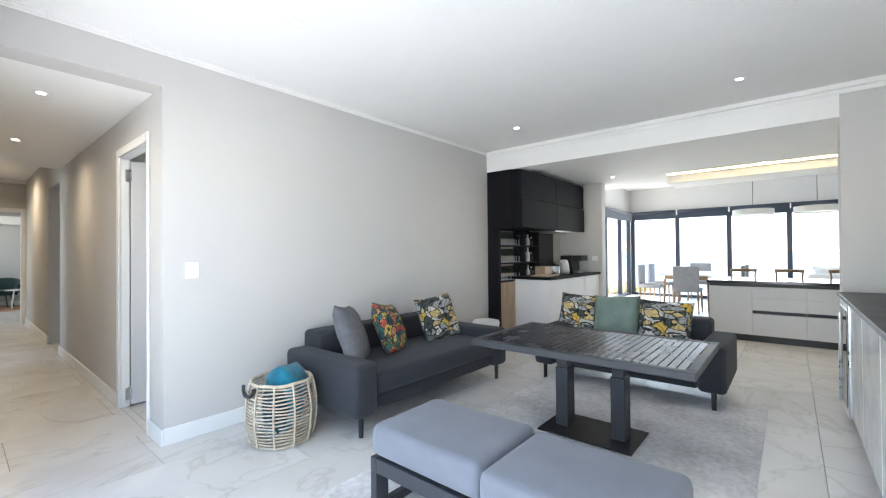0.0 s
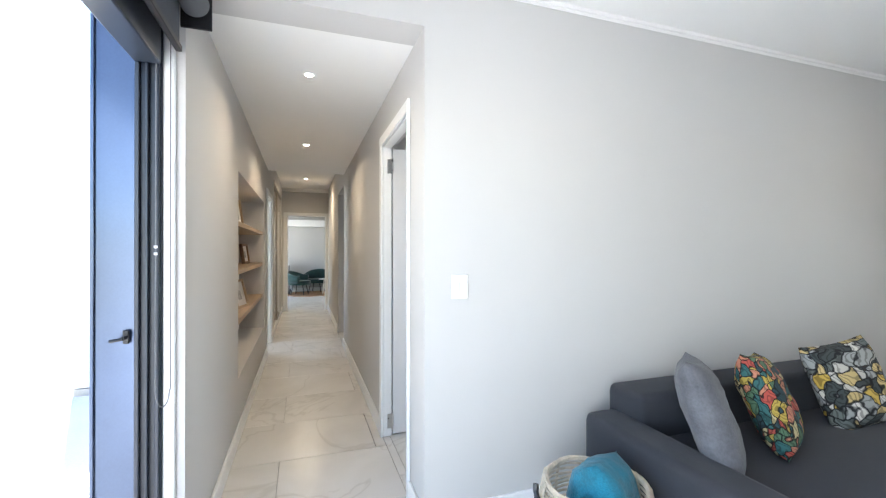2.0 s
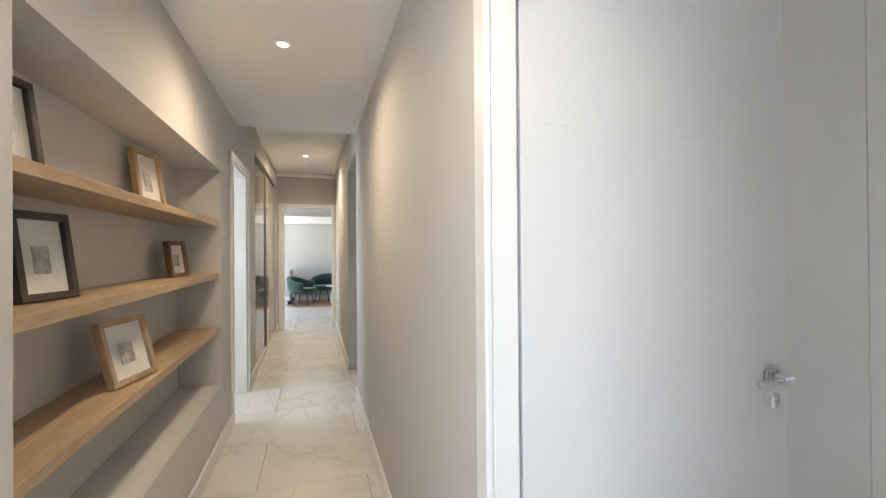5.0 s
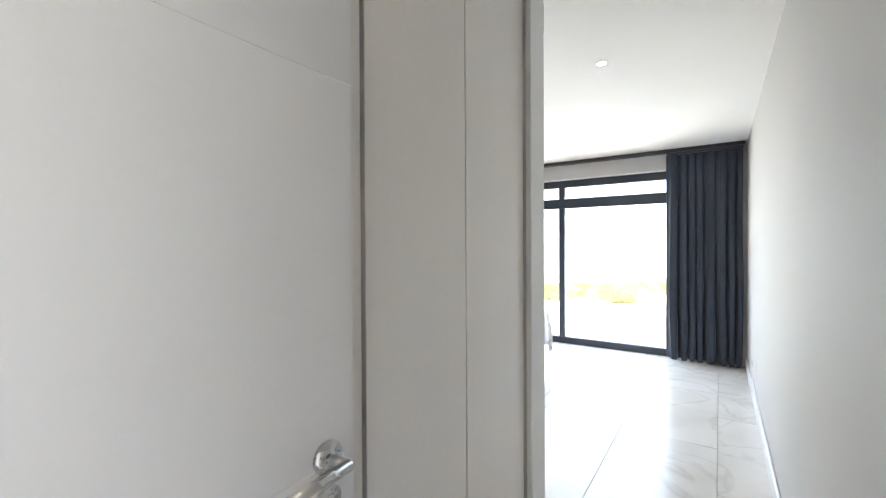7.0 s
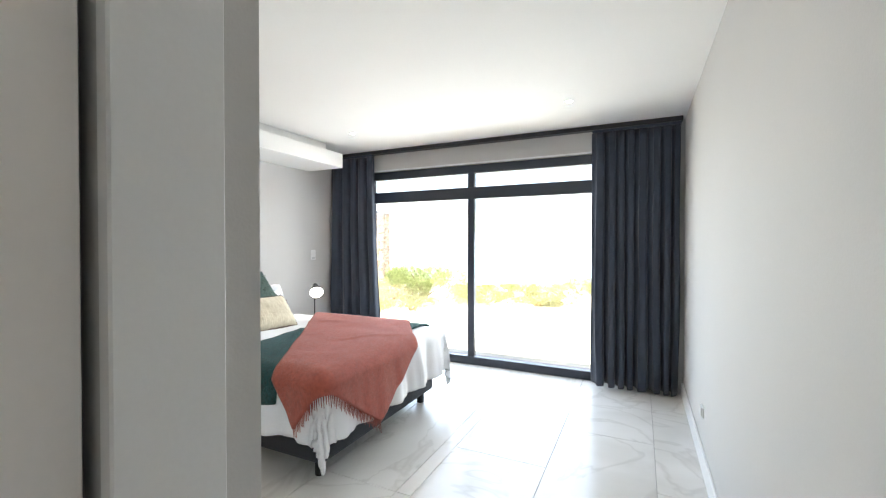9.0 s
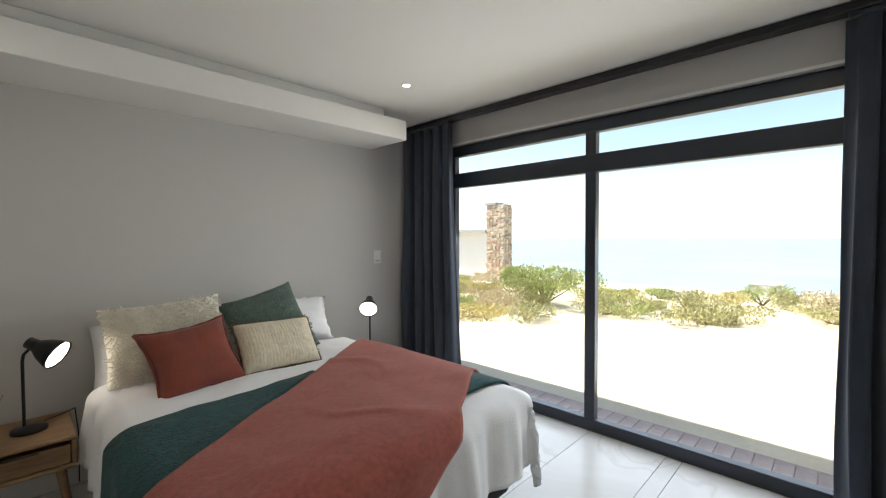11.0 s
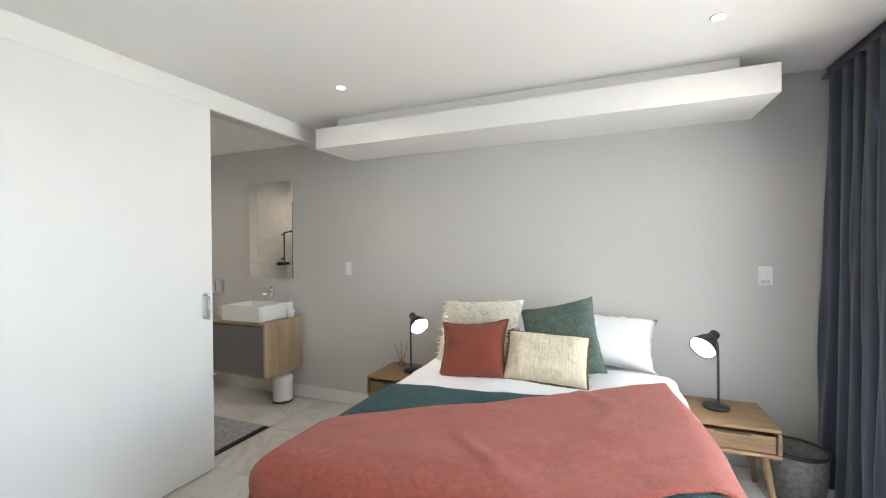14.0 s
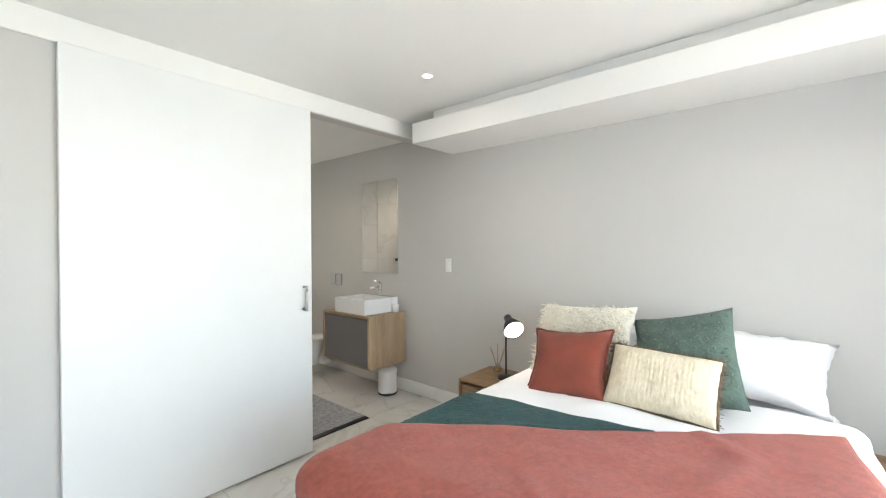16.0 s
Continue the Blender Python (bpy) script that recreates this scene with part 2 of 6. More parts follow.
# ---------------------------------------------------------------- building blocks
def box(bm, x0, x1, y0, y1, z0, z1, r=0.0, seg=1):
    t = bmesh.new()
    bmesh.ops.create_cube(t, size=1)
    for v in t.verts:
        v.co = Vector((x0 + (v.co.x + 0.5) * (x1 - x0), y0 + (v.co.y + 0.5) * (y1 - y0), z0 + (v.co.z + 0.5) * (z1 - z0)))
    if r:
        bmesh.ops.bevel(t, geom=t.edges[:], offset=r, segments=seg, profile=0.5, affect="EDGES")
    me = bpy.data.meshes.new("tmp")
    t.to_mesh(me)
    bm.from_mesh(me)
    bpy.data.meshes.remove(me)
    t.free()
    return bm


def cyl(bm, c, r, h, seg=20, r2=None, axis=(0, 0, 1), cap=True):
    """A cylinder or cone that stands on c and runs h along the axis."""
    q = Vector((0, 0, 1)).rotation_difference(Vector(axis)).to_matrix().to_4x4()
    m = Matrix.Translation(c) @ q @ Matrix.Translation((0, 0, h / 2))
    bmesh.ops.create_cone(bm, cap_ends=cap, segments=seg, radius1=r, radius2=r if r2 is None else r2, depth=h, matrix=m)
    return bm


def rod(bm, a, b, r, seg=10, r2=None):
    a, b = Vector(a), Vector(b)
    return cyl(bm, a, r, (b - a).length, seg, r2, (b - a).normalized())


def lathe(bm, c, profile, seg=28):
    """Turn a profile of (radius, height) round a vertical axis at c."""
    rings = []
    for r, h in profile:
        rings.append([bm.verts.new((c[0] + r * math.cos(2 * math.pi * i / seg), c[1] + r * math.sin(2 * math.pi * i / seg), c[2] + h)) for i in range(seg)])
    for p, q in zip(rings, rings[1:]):
        for i in range(seg):
            bm.faces.new((p[i], p[(i + 1) % seg], q[(i + 1) % seg], q[i]))
    return bm


def mesh(name, bm, material, smooth=False):
    me = bpy.data.meshes.new(name)
    bmesh.ops.recalc_face_normals(bm, faces=bm.faces[:])
    for f in bm.faces:
        f.smooth = smooth
    bm.to_mesh(me)
    bm.free()
    me.materials.append(material)
    return me


def part(name, bm, material, parent, label="", smooth=False):
    ob = new(name, mesh(name, bm, material, smooth))
    ob.parent = parent
    if label:
        ob["label"] = label
    return ob


def thing(name, label, category, at=None, group="", kind=""):
    ob = new(name)
    ob.empty_display_size = 0.1
    if at is not None:
        ob.matrix_basis = at
    return tagged(ob, label, category, group, kind)


def solid(name, bm, material, label="", category="", group="", kind="structure", smooth=False):
    return tagged(new(name, mesh(name, bm, material, smooth)), label, category, group, kind)


def B(*a, r=0.0, seg=1):
    return box(bmesh.new(), *a, r=r, seg=seg)


def boxes(rows, r=0.0):
    bm = bmesh.new()
    for a in rows:
        box(bm, *a, r=r)
    return bm


# ---------------------------------------------------------------- structure
LC, CC, BC, KC, FC = 2.60, 2.355, 2.39, 2.40, 2.65   # ceiling heights: lounge, corridor, bedroom, kitchen, far hall
floor = solid("floor", boxes([(-1.2, 12.0, -7.0, 0.5, -0.2, -0.012), (-1.2, 5.95, 0.5, 3.0, -0.2, -0.012), (-2.6, 5.95, 3.0, 12.4, -0.2, -0.012)]), GROUT, "pale grouted floor slab under marble tiles", "floor")

solid("wall_lounge_north", boxes([(0, 3.79, 0, 0.27, 0, LC + 0.2), (3.79, 6.9, 0.0, 0.27, 0, LC + 0.2), (-0.96, 0, 0, 0.2, CC, LC + 0.2)]), WALL,
      "smooth light grey painted plaster wall", "wall")
solid("wall_corridor_east", boxes([(0, 0.11, 0.27, 1.092, 2.07, 2.9), (0, 0.11, 1.092, 3.99, 0, 2.9), (0, 0.11, 4.95, 7.7, 0, 2.9), (0, 0.11, 3.99, 4.95, 2.2, 2.9)]), WALL,
      "light grey plaster corridor wall with a doorway", "wall")
solid("wall_corridor_west", boxes([
    (-1.245, -0.96, -0.03, 1.34, 0, 2.9), (-1.26, -0.96, 1.34, 3.36, 0, 0.42), (-1.26, -0.96, 1.34, 3.36, 1.865, 2.9), (-1.26, -1.22, 1.34, 3.36, 0.42, 1.865),
    (-1.26, -0.96, 3.36, 3.72, 0, 2.9), (-1.26, -0.96, 3.72, 4.5, 2.03, 2.9), (-1.26, -0.96, 4.5, 5.05, 0, 2.9), (-1.26, -0.96, 5.05, 7.4, 2.4, 2.9), (-1.26, -0.96, 7.4, 7.7, 0, 2.9), (-1.3, -1.22, 5.05, 7.4, 0, 2.4)]), WALL,
      "light grey plaster wall with a recessed shelf niche", "wall")
solid("wall_lounge_west", boxes([(-1.2, -0.96, -4.25, -3.7, 0, LC + 0.2), (-1.2, -0.96, -3.7, -0.031, 2.3, LC + 0.2)]), WALL, "light grey plaster wall above a sliding door", "wall")
solid("wall_lounge_south", boxes([(-1.2, 3.79, -4.25, -4.05, 0, LC + 0.2)]), WALL, "plain light grey plaster wall", "wall")
solid("wall_kitchen_pier", boxes([(3.79, 4.05, -7.0, -3.47, 0, LC + 0.2)]), WALL, "light grey plaster pier beside the kitchen opening", "wall")
solid("beam_lounge", boxes([(3.79, 4.05, -3.47, 0.0, 2.33, LC + 0.2)]), CEIL, "white plastered beam over the kitchen opening", "beam")
solid("wall_end_hall", boxes([(-1.26, -0.87, 7.7, 7.82, 0, 2.9), (-0.04, 0.11, 7.7, 7.82, 0, 2.9), (-0.87, -0.04, 7.7, 7.82, 2.06, 2.9)]), WALL, "light grey plaster wall with an open doorway", "wall")
# The opening in the x -2.6 wall is unseen, added for the far room's fill.
solid("wall_far_room", boxes([(-2.6, 2.2, 12.2, 12.35, 0, 2.9), (2.1, 2.25, 7.7, 12.2, 0, 2.9), (-2.6, -2.45, 7.7, 9.2, 0, 2.9), (-2.6, -2.45, 11.2, 12.2, 0, 2.9), (-2.6, -2.45, 9.2, 11.2, 2.3, 2.9),
      (-2.6, -1.26, 7.7, 7.82, 0, 2.9), (0.11, 2.2, 7.7, 7.82, 0, 2.9)]), WALL, "pale plaster walls of the far sitting room", "wall")
solid("wall_kitchen_nib", boxes([(6.10, 6.26, -0.745, -0.001, 0, KC)]), WALL, "light grey plaster nib wall at the end of the kitchen counter", "wall")
solid("wall_side_recess", boxes([(0.11, 1.6, 4.95, 5.05, 0, 2.9), (1.5, 1.6, 4.16, 4.95, 0, 2.9)]), WALL, "plain plaster walls of a side passage", "wall")
solid("wall_bedroom_north", boxes([(0.11, 5.95, 4.06, 4.2, 0, 2.9)]), WALL, "warm grey painted plaster wall behind the bed", "wall")
solid("wall_bedroom_south", boxes([(0.11, 5.95, 0.255, 0.275, 0, 2.9)]), WALL, "smooth pale grey plaster bedroom wall", "wall")
solid("wall_bedroom_east", boxes([(5.80, 5.95, 0.275, 0.82, 0, 2.9), (5.80, 5.95, 3.62, 4.06, 0, 2.9), (5.80, 5.95, 0.82, 3.62, 2.17, 2.9)]), WALL, "grey plaster wall round a wide sliding door", "wall")
solid("wall_bathroom", boxes([(2.05, 2.15, 1.17, 2.72, 0, 2.9), (2.05, 2.15, 2.72, 4.06, 2.262, 2.9), (0.11, 2.05, 1.78, 1.88, 0, 2.9), (1.93, 2.05, 1.165, 1.78, 0, 2.9)]), WALL, "pale plaster wall between bedroom and bathroom", "wall")
solid("wall_bath_west", boxes([(0.11, 0.16, 1.88, 4.06, 0, 2.9)]), WALL, "plain bathroom end wall", "wall")
solid("wall_entry_closet", boxes([(0.11, 0.9, 1.17, 1.27, 0, 2.9)]), WALL, "plain plaster wall behind the bedroom door", "wall")
# The window hole here is added out of view for the side-room fill.
solid("wall_left_room", boxes([(-2.6, -2.5, 3.0, 3.6, 0, 2.9), (-2.6, -2.5, 4.6, 5.2, 0, 2.9), (-2.6, -2.5, 3.6, 4.6, 0, 1.0), (-2.6, -2.5, 3.6, 4.6, 2.1, 2.9), (-2.5, -1.26, 3.0, 3.1, 0, 2.9), (-2.5, -1.26, 5.1, 5.2, 0, 2.9)]), WHITE, "white walls of the room off the corridor", "wall")
solid("wall_dining", boxes([(4.05, 12.0, -7.2, -7.0, 0, 3.6), (6.78, 6.9, 0.27, 0.55, 0, 3.6), (6.9, 12.0, 0.4, 0.55, 2.36, 3.6), (11.75, 12.0, -7.0, 0.55, 2.36, 3.6), (6.9, 7.05, 0.0, 0.4, 0, 3.6)]), WALL,
      "white plaster walls above tall dining room glazing", "wall")

solid("ceiling_lounge", B(-1.2, 3.79, -4.25, 0, LC, LC + 0.1), CEIL, "smooth white lounge ceiling", "ceiling")
solid("ceiling_corridor", B(-0.96, 0, 0.2, 3.95, CC, CC + 0.1), CEIL, "smooth white corridor ceiling", "ceiling")
solid("ceiling_hall", B(-0.96, 1.6, 3.95, 7.7, FC, FC + 0.1), CEIL, "smooth white ceiling of the far hall", "ceiling")
solid("ceiling_step", B(-0.96, 0, 3.95, 3.99, CC, FC), CEIL, "white plaster upstand between two ceilings", "ceiling")
solid("ceiling_far_room", B(-2.6, 2.2, 7.82, 12.3, FC, FC + 0.1), CEIL, "white ceiling of the far sitting room", "ceiling")
solid("ceiling_bedroom", B(0.11, 5.95, 0.27, 4.06, BC, BC + 0.1), CEIL, "smooth white bedroom ceiling", "ceiling")
solid("ceiling_left_room", B(-2.499, -1.26, 3.101, 5.099, 2.6, 2.7), CEIL, "white ceiling", "ceiling")
solid("ceiling_kitchen", boxes([(4.05, 7.0, -7.0, 0, KC, KC + 0.1)]), CEIL, "smooth white kitchen ceiling", "ceiling")
solid("ceiling_dining", B(7.0, 12.0, -7.0, 0.55, 3.0, 3.1), CEIL, "high white dining room ceiling", "ceiling")
solid("ceiling_dining_drop", B(6.9, 7.0, -7.0, 0.4, KC + 0.1, 3.1), CEIL, "white upstand at the edge of the kitchen ceiling", "ceiling")
solid("ceiling_bathroom", B(0.16, 2.05, 1.88, 4.06, 2.35, 2.41), CEIL, "smooth white bathroom ceiling", "ceiling")
# ---------------------------------------------------------------- trim, doors and windows
def skirting(rows):
    for x0, x1, y0, y1 in rows:
        tagged(new("baseboard", mesh("baseboard", B(x0, x1, y0, y1, 0, 0.11, r=0.004), WHITE)), "white painted timber skirting board along the wall", "baseboard", kind="structure")


skirting([(0.0, 3.78, -0.016, -0.001), (-0.016, -0.001, -0.016, 0.26), (-0.016, -0.001, 1.101, 3.99), (-0.959, -0.944, -0.028, 3.66), (-0.959, -0.944, 4.57, 5.05), (-0.959, -0.944, 7.4, 7.69),
          (-0.016, -0.001, 4.95, 7.69), (0.12, 5.79, 0.276, 0.291), (2.2, 5.79, 4.044, 4.059), (0.17, 2.2, 4.044, 4.059), (2.151, 2.166, 1.18, 1.52), (-2.44, 2.1, 12.18, 12.199), (3.775, 3.789, -4.04, -3.48)])


def cornice(name, x0, x1, y0, y1, side):
    """A stepped plaster cornice against a wall: side is the way into the room."""
    bm = bmesh.new()
    for d, z0, z1 in ((0.012, LC - 0.085, LC - 0.045), (0.028, LC - 0.045, LC)):
        if side == "-y":
            box(bm, x0, x1, y0 - d * 0.5, y0 - 0.001, LC + (z0 - LC) * 0.45, LC + (z1 - LC) * 0.45, r=0.002)
        elif side == "-x":
            box(bm, x0 - d, x0 - 0.001, y0, y1, z0, z1, r=0.006)
        else:
            box(bm, x0 + 0.001, x0 + d, y0, y1, z0, z1, r=0.006)
    solid(name, bm, CEIL, "white stepped plaster cornice", "cornice")


cornice("trim_cornice_north", -0.95, 3.78, 0.0, 0, "-y")
cornice("trim_cornice_east", 3.79, 0, -4.04, -0.09, "-x")
cornice("trim_cornice_west", -0.96, 0, -4.04, -0.09, "+x")
solid("trim_hall_cornice", boxes([(-0.95, 0.0, 7.64, 7.699, FC - 0.07, FC)], r=0.01), CEIL, "white plaster cornice", "cornice")


def downlight(x, y, z, watts=0.0, warm=(1.0, 0.87, 0.70)):
    d = thing("downlight", "small round recessed ceiling downlight, switched on", "downlight", pose(x, y, z), "ceiling downlights")
    part("trim_ring", lathe(bmesh.new(), (0, 0, 0), [(0.037, 0.0), (0.035, -0.004), (0.026, -0.005), (0.022, -0.002), (0.022, 0.0)], 24), WHITE, d, smooth=True)
    part("lens", cyl(bmesh.new(), (0, 0, -0.0045), 0.022, 0.004, 20), BULB, d, "glowing warm white lens")
    if watts:
        downlight_lamp(x, y, z, watts, warm)


for x, y, z, w in ((4.953, 3.165, BC, 2), (2.932, 3.165, BC, 2), (4.915, 1.11, BC, 2), (2.935, 1.10, BC, 2), (-0.50, 0.73, CC, 6.5), (-0.503, 2.46, CC, 9.5), (-0.47, 6.3, FC, 20),
                   (3.07, -0.88, LC, 3), (3.12, -2.857, LC, 3), (0.41, -0.95, LC, 3), (0.41, -2.85, LC, 0), (5.7, -1.05, KC, 4), (5.95, -2.9, KC, 4), (1.0, 3.1, 2.35, 4.4), (0.55, 2.4, 2.35, 3.4)):
    downlight(x, y, z, w, (1.0, 0.79, 0.53) if x < 0 else (1.0, 0.9, 0.76))


def switch_plate(name, m, label, rockers=1, w=0.083, h=0.115):
    s = thing(name, label, "switch", m)
    part("plate", B(-w / 2, w / 2, -0.009, -0.0015, -h / 2, h / 2, r=0.003, seg=2), WHITE, s)
    for i in range(rockers):
        x = (i - (rockers - 1) / 2) * 0.03
        part("rocker", B(x - 0.012, x + 0.012, -0.014, -0.008, -0.026, 0.026, r=0.002), WHITE, s)
    return s


switch_plate("light_switch", pose(0.172, 0, 1.14), "white plastic light switch plate on the wall", 2)
switch_plate("light_switch", pose(2.347, 4.06, 1.197), "white plastic light switch plate on the bedroom wall", 1, 0.06, 0.115)
sk = switch_plate("wall_socket", pose(5.365, 4.06, 1.183), "white plastic wall socket beside the bed", 2, 0.075, 0.115)
part("plug_face", B(-0.022, 0.022, -0.016, -0.008, -0.045, -0.028, r=0.002), mat("socket_grey", (0.55, 0.55, 0.55), 0.5), sk)
for x, y, rz in ((4.55, 0.275, 180),):
    switch_plate("wall_socket", pose(x, y, 0.32, 0, 0, rz), "white plastic wall socket low on the wall", 2, 0.1, 0.06)


def door_frame(name, rows, label):
    f = thing(name, label, "door frame", kind="structure")
    for k, r in rows:
        part(k, B(*r, r=0.004), WHITE, f)
    return f


f = door_frame("door_1", [("jamb", (0.0, 0.062, 1.045, 1.09, 0, 2.069)), ("jamb", (0.0, 0.11, 0.271, 0.295, 0, 2.069)), ("head", (0.0, 0.062, 0.296, 1.044, 2.035, 2.069)),
                          ("architrave", (-0.018, -0.001, 1.04, 1.1, 0, 2.11)), ("architrave", (-0.018, -0.001, 0.262, 0.29, 0, 2.11)), ("architrave", (-0.018, -0.001, 0.291, 1.039, 2.045, 2.11))],
               "white painted timber door frame, open door")
for z in (0.11, 1.905):
    hb = bmesh.new()
    box(hb, 0.03, 0.061, 1.036, 1.0445, z - 0.05, z + 0.05)
    cyl(hb, (0.065, 1.04, z - 0.055), 0.007, 0.11, 10)
    part("hinge", hb, STEEL, f, "brushed steel butt hinge")
f2 = door_frame("door_2", [("jamb", (-1.26, -0.96, 3.721, 3.75, 0, 2.029)), ("jamb", (-1.26, -0.96, 4.47, 4.499, 0, 2.029)), ("head", (-1.26, -0.96, 3.751, 4.469, 2.0, 2.029)),
                           ("architrave", (-0.959, -0.942, 3.66, 3.735, 0, 2.08)), ("architrave", (-0.959, -0.942, 4.485, 4.56, 0, 2.08)), ("architrave", (-0.959, -0.942, 3.736, 4.484, 2.01, 2.08))],
                "white painted door frame off the corridor")
for z in (0.3, 1.8):
    part("hinge", B(-1.12, -1.09, 4.462, 4.4695, z - 0.05, z + 0.05), STEEL, f2, "brushed steel butt hinge")
door_frame("door_3", [("architrave", (-0.93, -0.855, 7.682, 7.699, 0, 2.13)), ("architrave", (-0.055, 0.0, 7.682, 7.699, 0, 2.13)), ("architrave", (-0.854, -0.056, 7.682, 7.699, 2.06, 2.13)),
                      ("jamb", (-0.869, -0.845, 7.70, 7.82, 0, 2.059)), ("jamb", (-0.065, -0.041, 7.70, 7.82, 0, 2.059))], "white painted frame of an open doorway")

# bedroom door, standing open
leaf = thing("bedroom_door", "white painted flush door standing open, grooved face, steel lever handle", "door", pose(0.07, 1.05, 0.012, 0, 0, 0.0))
pan = bmesh.new()
for z0, z1 in ((0, 0.9432), (0.9444, 1.5758), (1.577, 2.02)):
    box(pan, 0, 0.805, 0, 0.04, z0, z1, r=0.0008)
box(pan, 0.002, 0.803, 0.0007, 0.0393, 0.9, 1.7)
part("panel", pan, mat("door_enamel", (0.70, 0.695, 0.70), 0.4, 0.012, 3.0, 0.02, 120), leaf)
hd = bmesh.new()
cyl(hd, (0.745, -0.009, 0.958), 0.027, 0.009, 24, axis=(0, 1, 0))
rod(hd, (0.745, -0.05, 0.958), (0.745, -0.005, 0.958), 0.009, 12)
rod(hd, (0.749, -0.05, 0.958), (0.635, -0.052, 0.955), 0.0095, 12)
part("lever_handle", hd, STEEL, leaf, "brushed steel lever handle", smooth=True)
kp = bmesh.new()
cyl(kp, (0.745, -0.008, 0.889), 0.024, 0.008, 24, axis=(0, 1, 0))
box(kp, 0.74, 0.75, -0.012, -0.008, 0.87, 0.90)
part("keyhole_rose", kp, STEEL, leaf, "round steel keyhole rose")

# sliding bathroom door and its pelmet
sd = thing("sliding_door", "tall white barn-style sliding door, half open, steel pull", "door", pose(2.158, 1.605, 0.012))
part("panel", B(0, 0.04, 0, 1.224, 0, 2.248, r=0.003), WHITE, sd)
pl = bmesh.new()
for z in (0.95, 1.09):
    rod(pl, (0.04, 1.165, z), (0.075, 1.165, z), 0.008)
rod(pl, (0.075, 1.165, 0.94), (0.075, 1.165, 1.10), 0.009)
part("pull_handle", pl, STEEL, sd, "polished steel bow handle", smooth=True)
solid("trim_pelmet", boxes([(2.151, 2.168, 1.172, 4.05, 2.264, BC - 0.001)], r=0.003), CEIL, "white boxed pelmet above the sliding door", "pelmet")
solid("bulkhead_lower", boxes([(2.397, 5.305, 3.57, 4.059, 2.142, 2.296)], r=0.004), CEIL, "white plasterboard bulkhead over the bed", "bulkhead")
solid("bulkhead_upper", boxes([(2.525, 5.155, 3.67, 4.059, 2.298, BC - 0.001)], r=0.004), CEIL, "white recessed upstand of the bulkhead", "bulkhead")

# wardrobe beside the door
w = thing("wardrobe", "built-in wardrobe with glossy grey doors", "wardrobe")
part("carcass", B(0.905, 1.925, 1.195, 1.775, 0.0, 2.38), mat("carcass_grey", (0.2, 0.2, 0.2), 0.6), w)
for x0, x1 in ((0.906, 1.017), (1.03, 1.463), (1.469, 1.914)):
    part("door", B(x0, x1, 1.17, 1.19, 0.06, 2.375, r=0.0015), GLOSSGREY, w)
part("plinth", B(0.906, 1.92, 1.188, 1.194, 0.0, 0.058), GLOSSGREY, w)
solid("trim_nib", boxes([(1.926, 2.068, 1.140, 1.164, 0, BC - 0.001)], r=0.003), WHITE, "white painted end post beside the wardrobe", "trim")

# glossy cupboards along the hall
cup = thing("hall_cupboard", "tall glossy taupe sliding cupboard doors along the hall", "cupboard")
for i, (y0, y1) in enumerate(((5.06, 6.22), (6.2, 7.39))):
    part("door", B(-1.0 + 0.016 * i, -0.986 + 0.016 * i, y0, y1, 0.05, 2.36, r=0.002), SMOKE, cup)
part("track", B(-1.01, -0.955, 5.052, 7.398, 2.362, 2.399), mat("taupe_alu", (0.25, 0.23, 0.2), 0.4, metal=0.6), cup)
part("plinth", B(-1.01, -0.962, 5.052, 7.398, 0, 0.048), WHITE, cup)


def glazing(name, label, horizontal, uprights, bars, panes, depth):
    """A framed window in a plane of x ('x') or y ('y'): uprights (a0, a1, z0, z1), bars (a0, a1, z0, z1), panes (a0, a1, z0, z1)."""
    axis, at = horizontal
    t = thing(name, label, "window", kind="structure")

    def put(nm, a0, a1, z0, z1, d0, d1, m, **k):
        r = (at + d0, at + d1, a0, a1, z0, z1) if axis == "x" else (a0, a1, at + d0, at + d1, z0, z1)
        return part(nm, B(*r, **k), m, t)
    for u in uprights:
        put("mullion", *u, -depth / 2, depth / 2, ALU, r=0.004)
    for b in bars:
        put("rail", *b, -depth / 2 - 0.003, depth / 2 + 0.003, ALU, r=0.004)
    for p in panes:
        o = put("pane", *p, -0.004, 0.004, GLASS)
        o.visible_shadow = False
    return t


glazing("window_1", "charcoal aluminium sliding door with top lights", ("x", 5.88), [(0.83, 0.9, 0, 2.16), (2.24, 2.315, 0, 2.16), (3.54, 3.61, 0, 2.16)],
        [(0.83, 3.61, 2.075, 2.165), (0.83, 3.61, 1.80, 1.925), (0.83, 3.61, 0.0, 0.085)],
        [(0.9, 2.24, 0.085, 1.80), (2.315, 3.54, 0.085, 1.80), (0.9, 2.24, 1.925, 2.075), (2.315, 3.54, 1.925, 2.075)], 0.06)
solid("trim_window_bead", boxes([(5.79, 5.799, 0.82, 3.62, 2.165, 2.18)]), WHITE, "thin pale bead above the window frame", "trim")
# The blue of the reflected sky is painted into this jamb's base colour.
SATIN = mat("satin_sky_tinted_aluminium", (0.09, 0.118, 0.185), 0.2, 0.05, 3, 0.02, 150, metal=0.5)
glazing("window_2", "charcoal aluminium sliding door standing fully open", ("x", -1.07), [(-3.69, -3.62, 0, 2.28)],
        [(-3.69, -0.075, 1.995, 2.295), (-3.69, -0.075, 0.0, 0.02)], [], 0.08)
jb = thing("door_4", "deep charcoal and satin aluminium jamb of the open sliding door", "door frame", kind="structure")
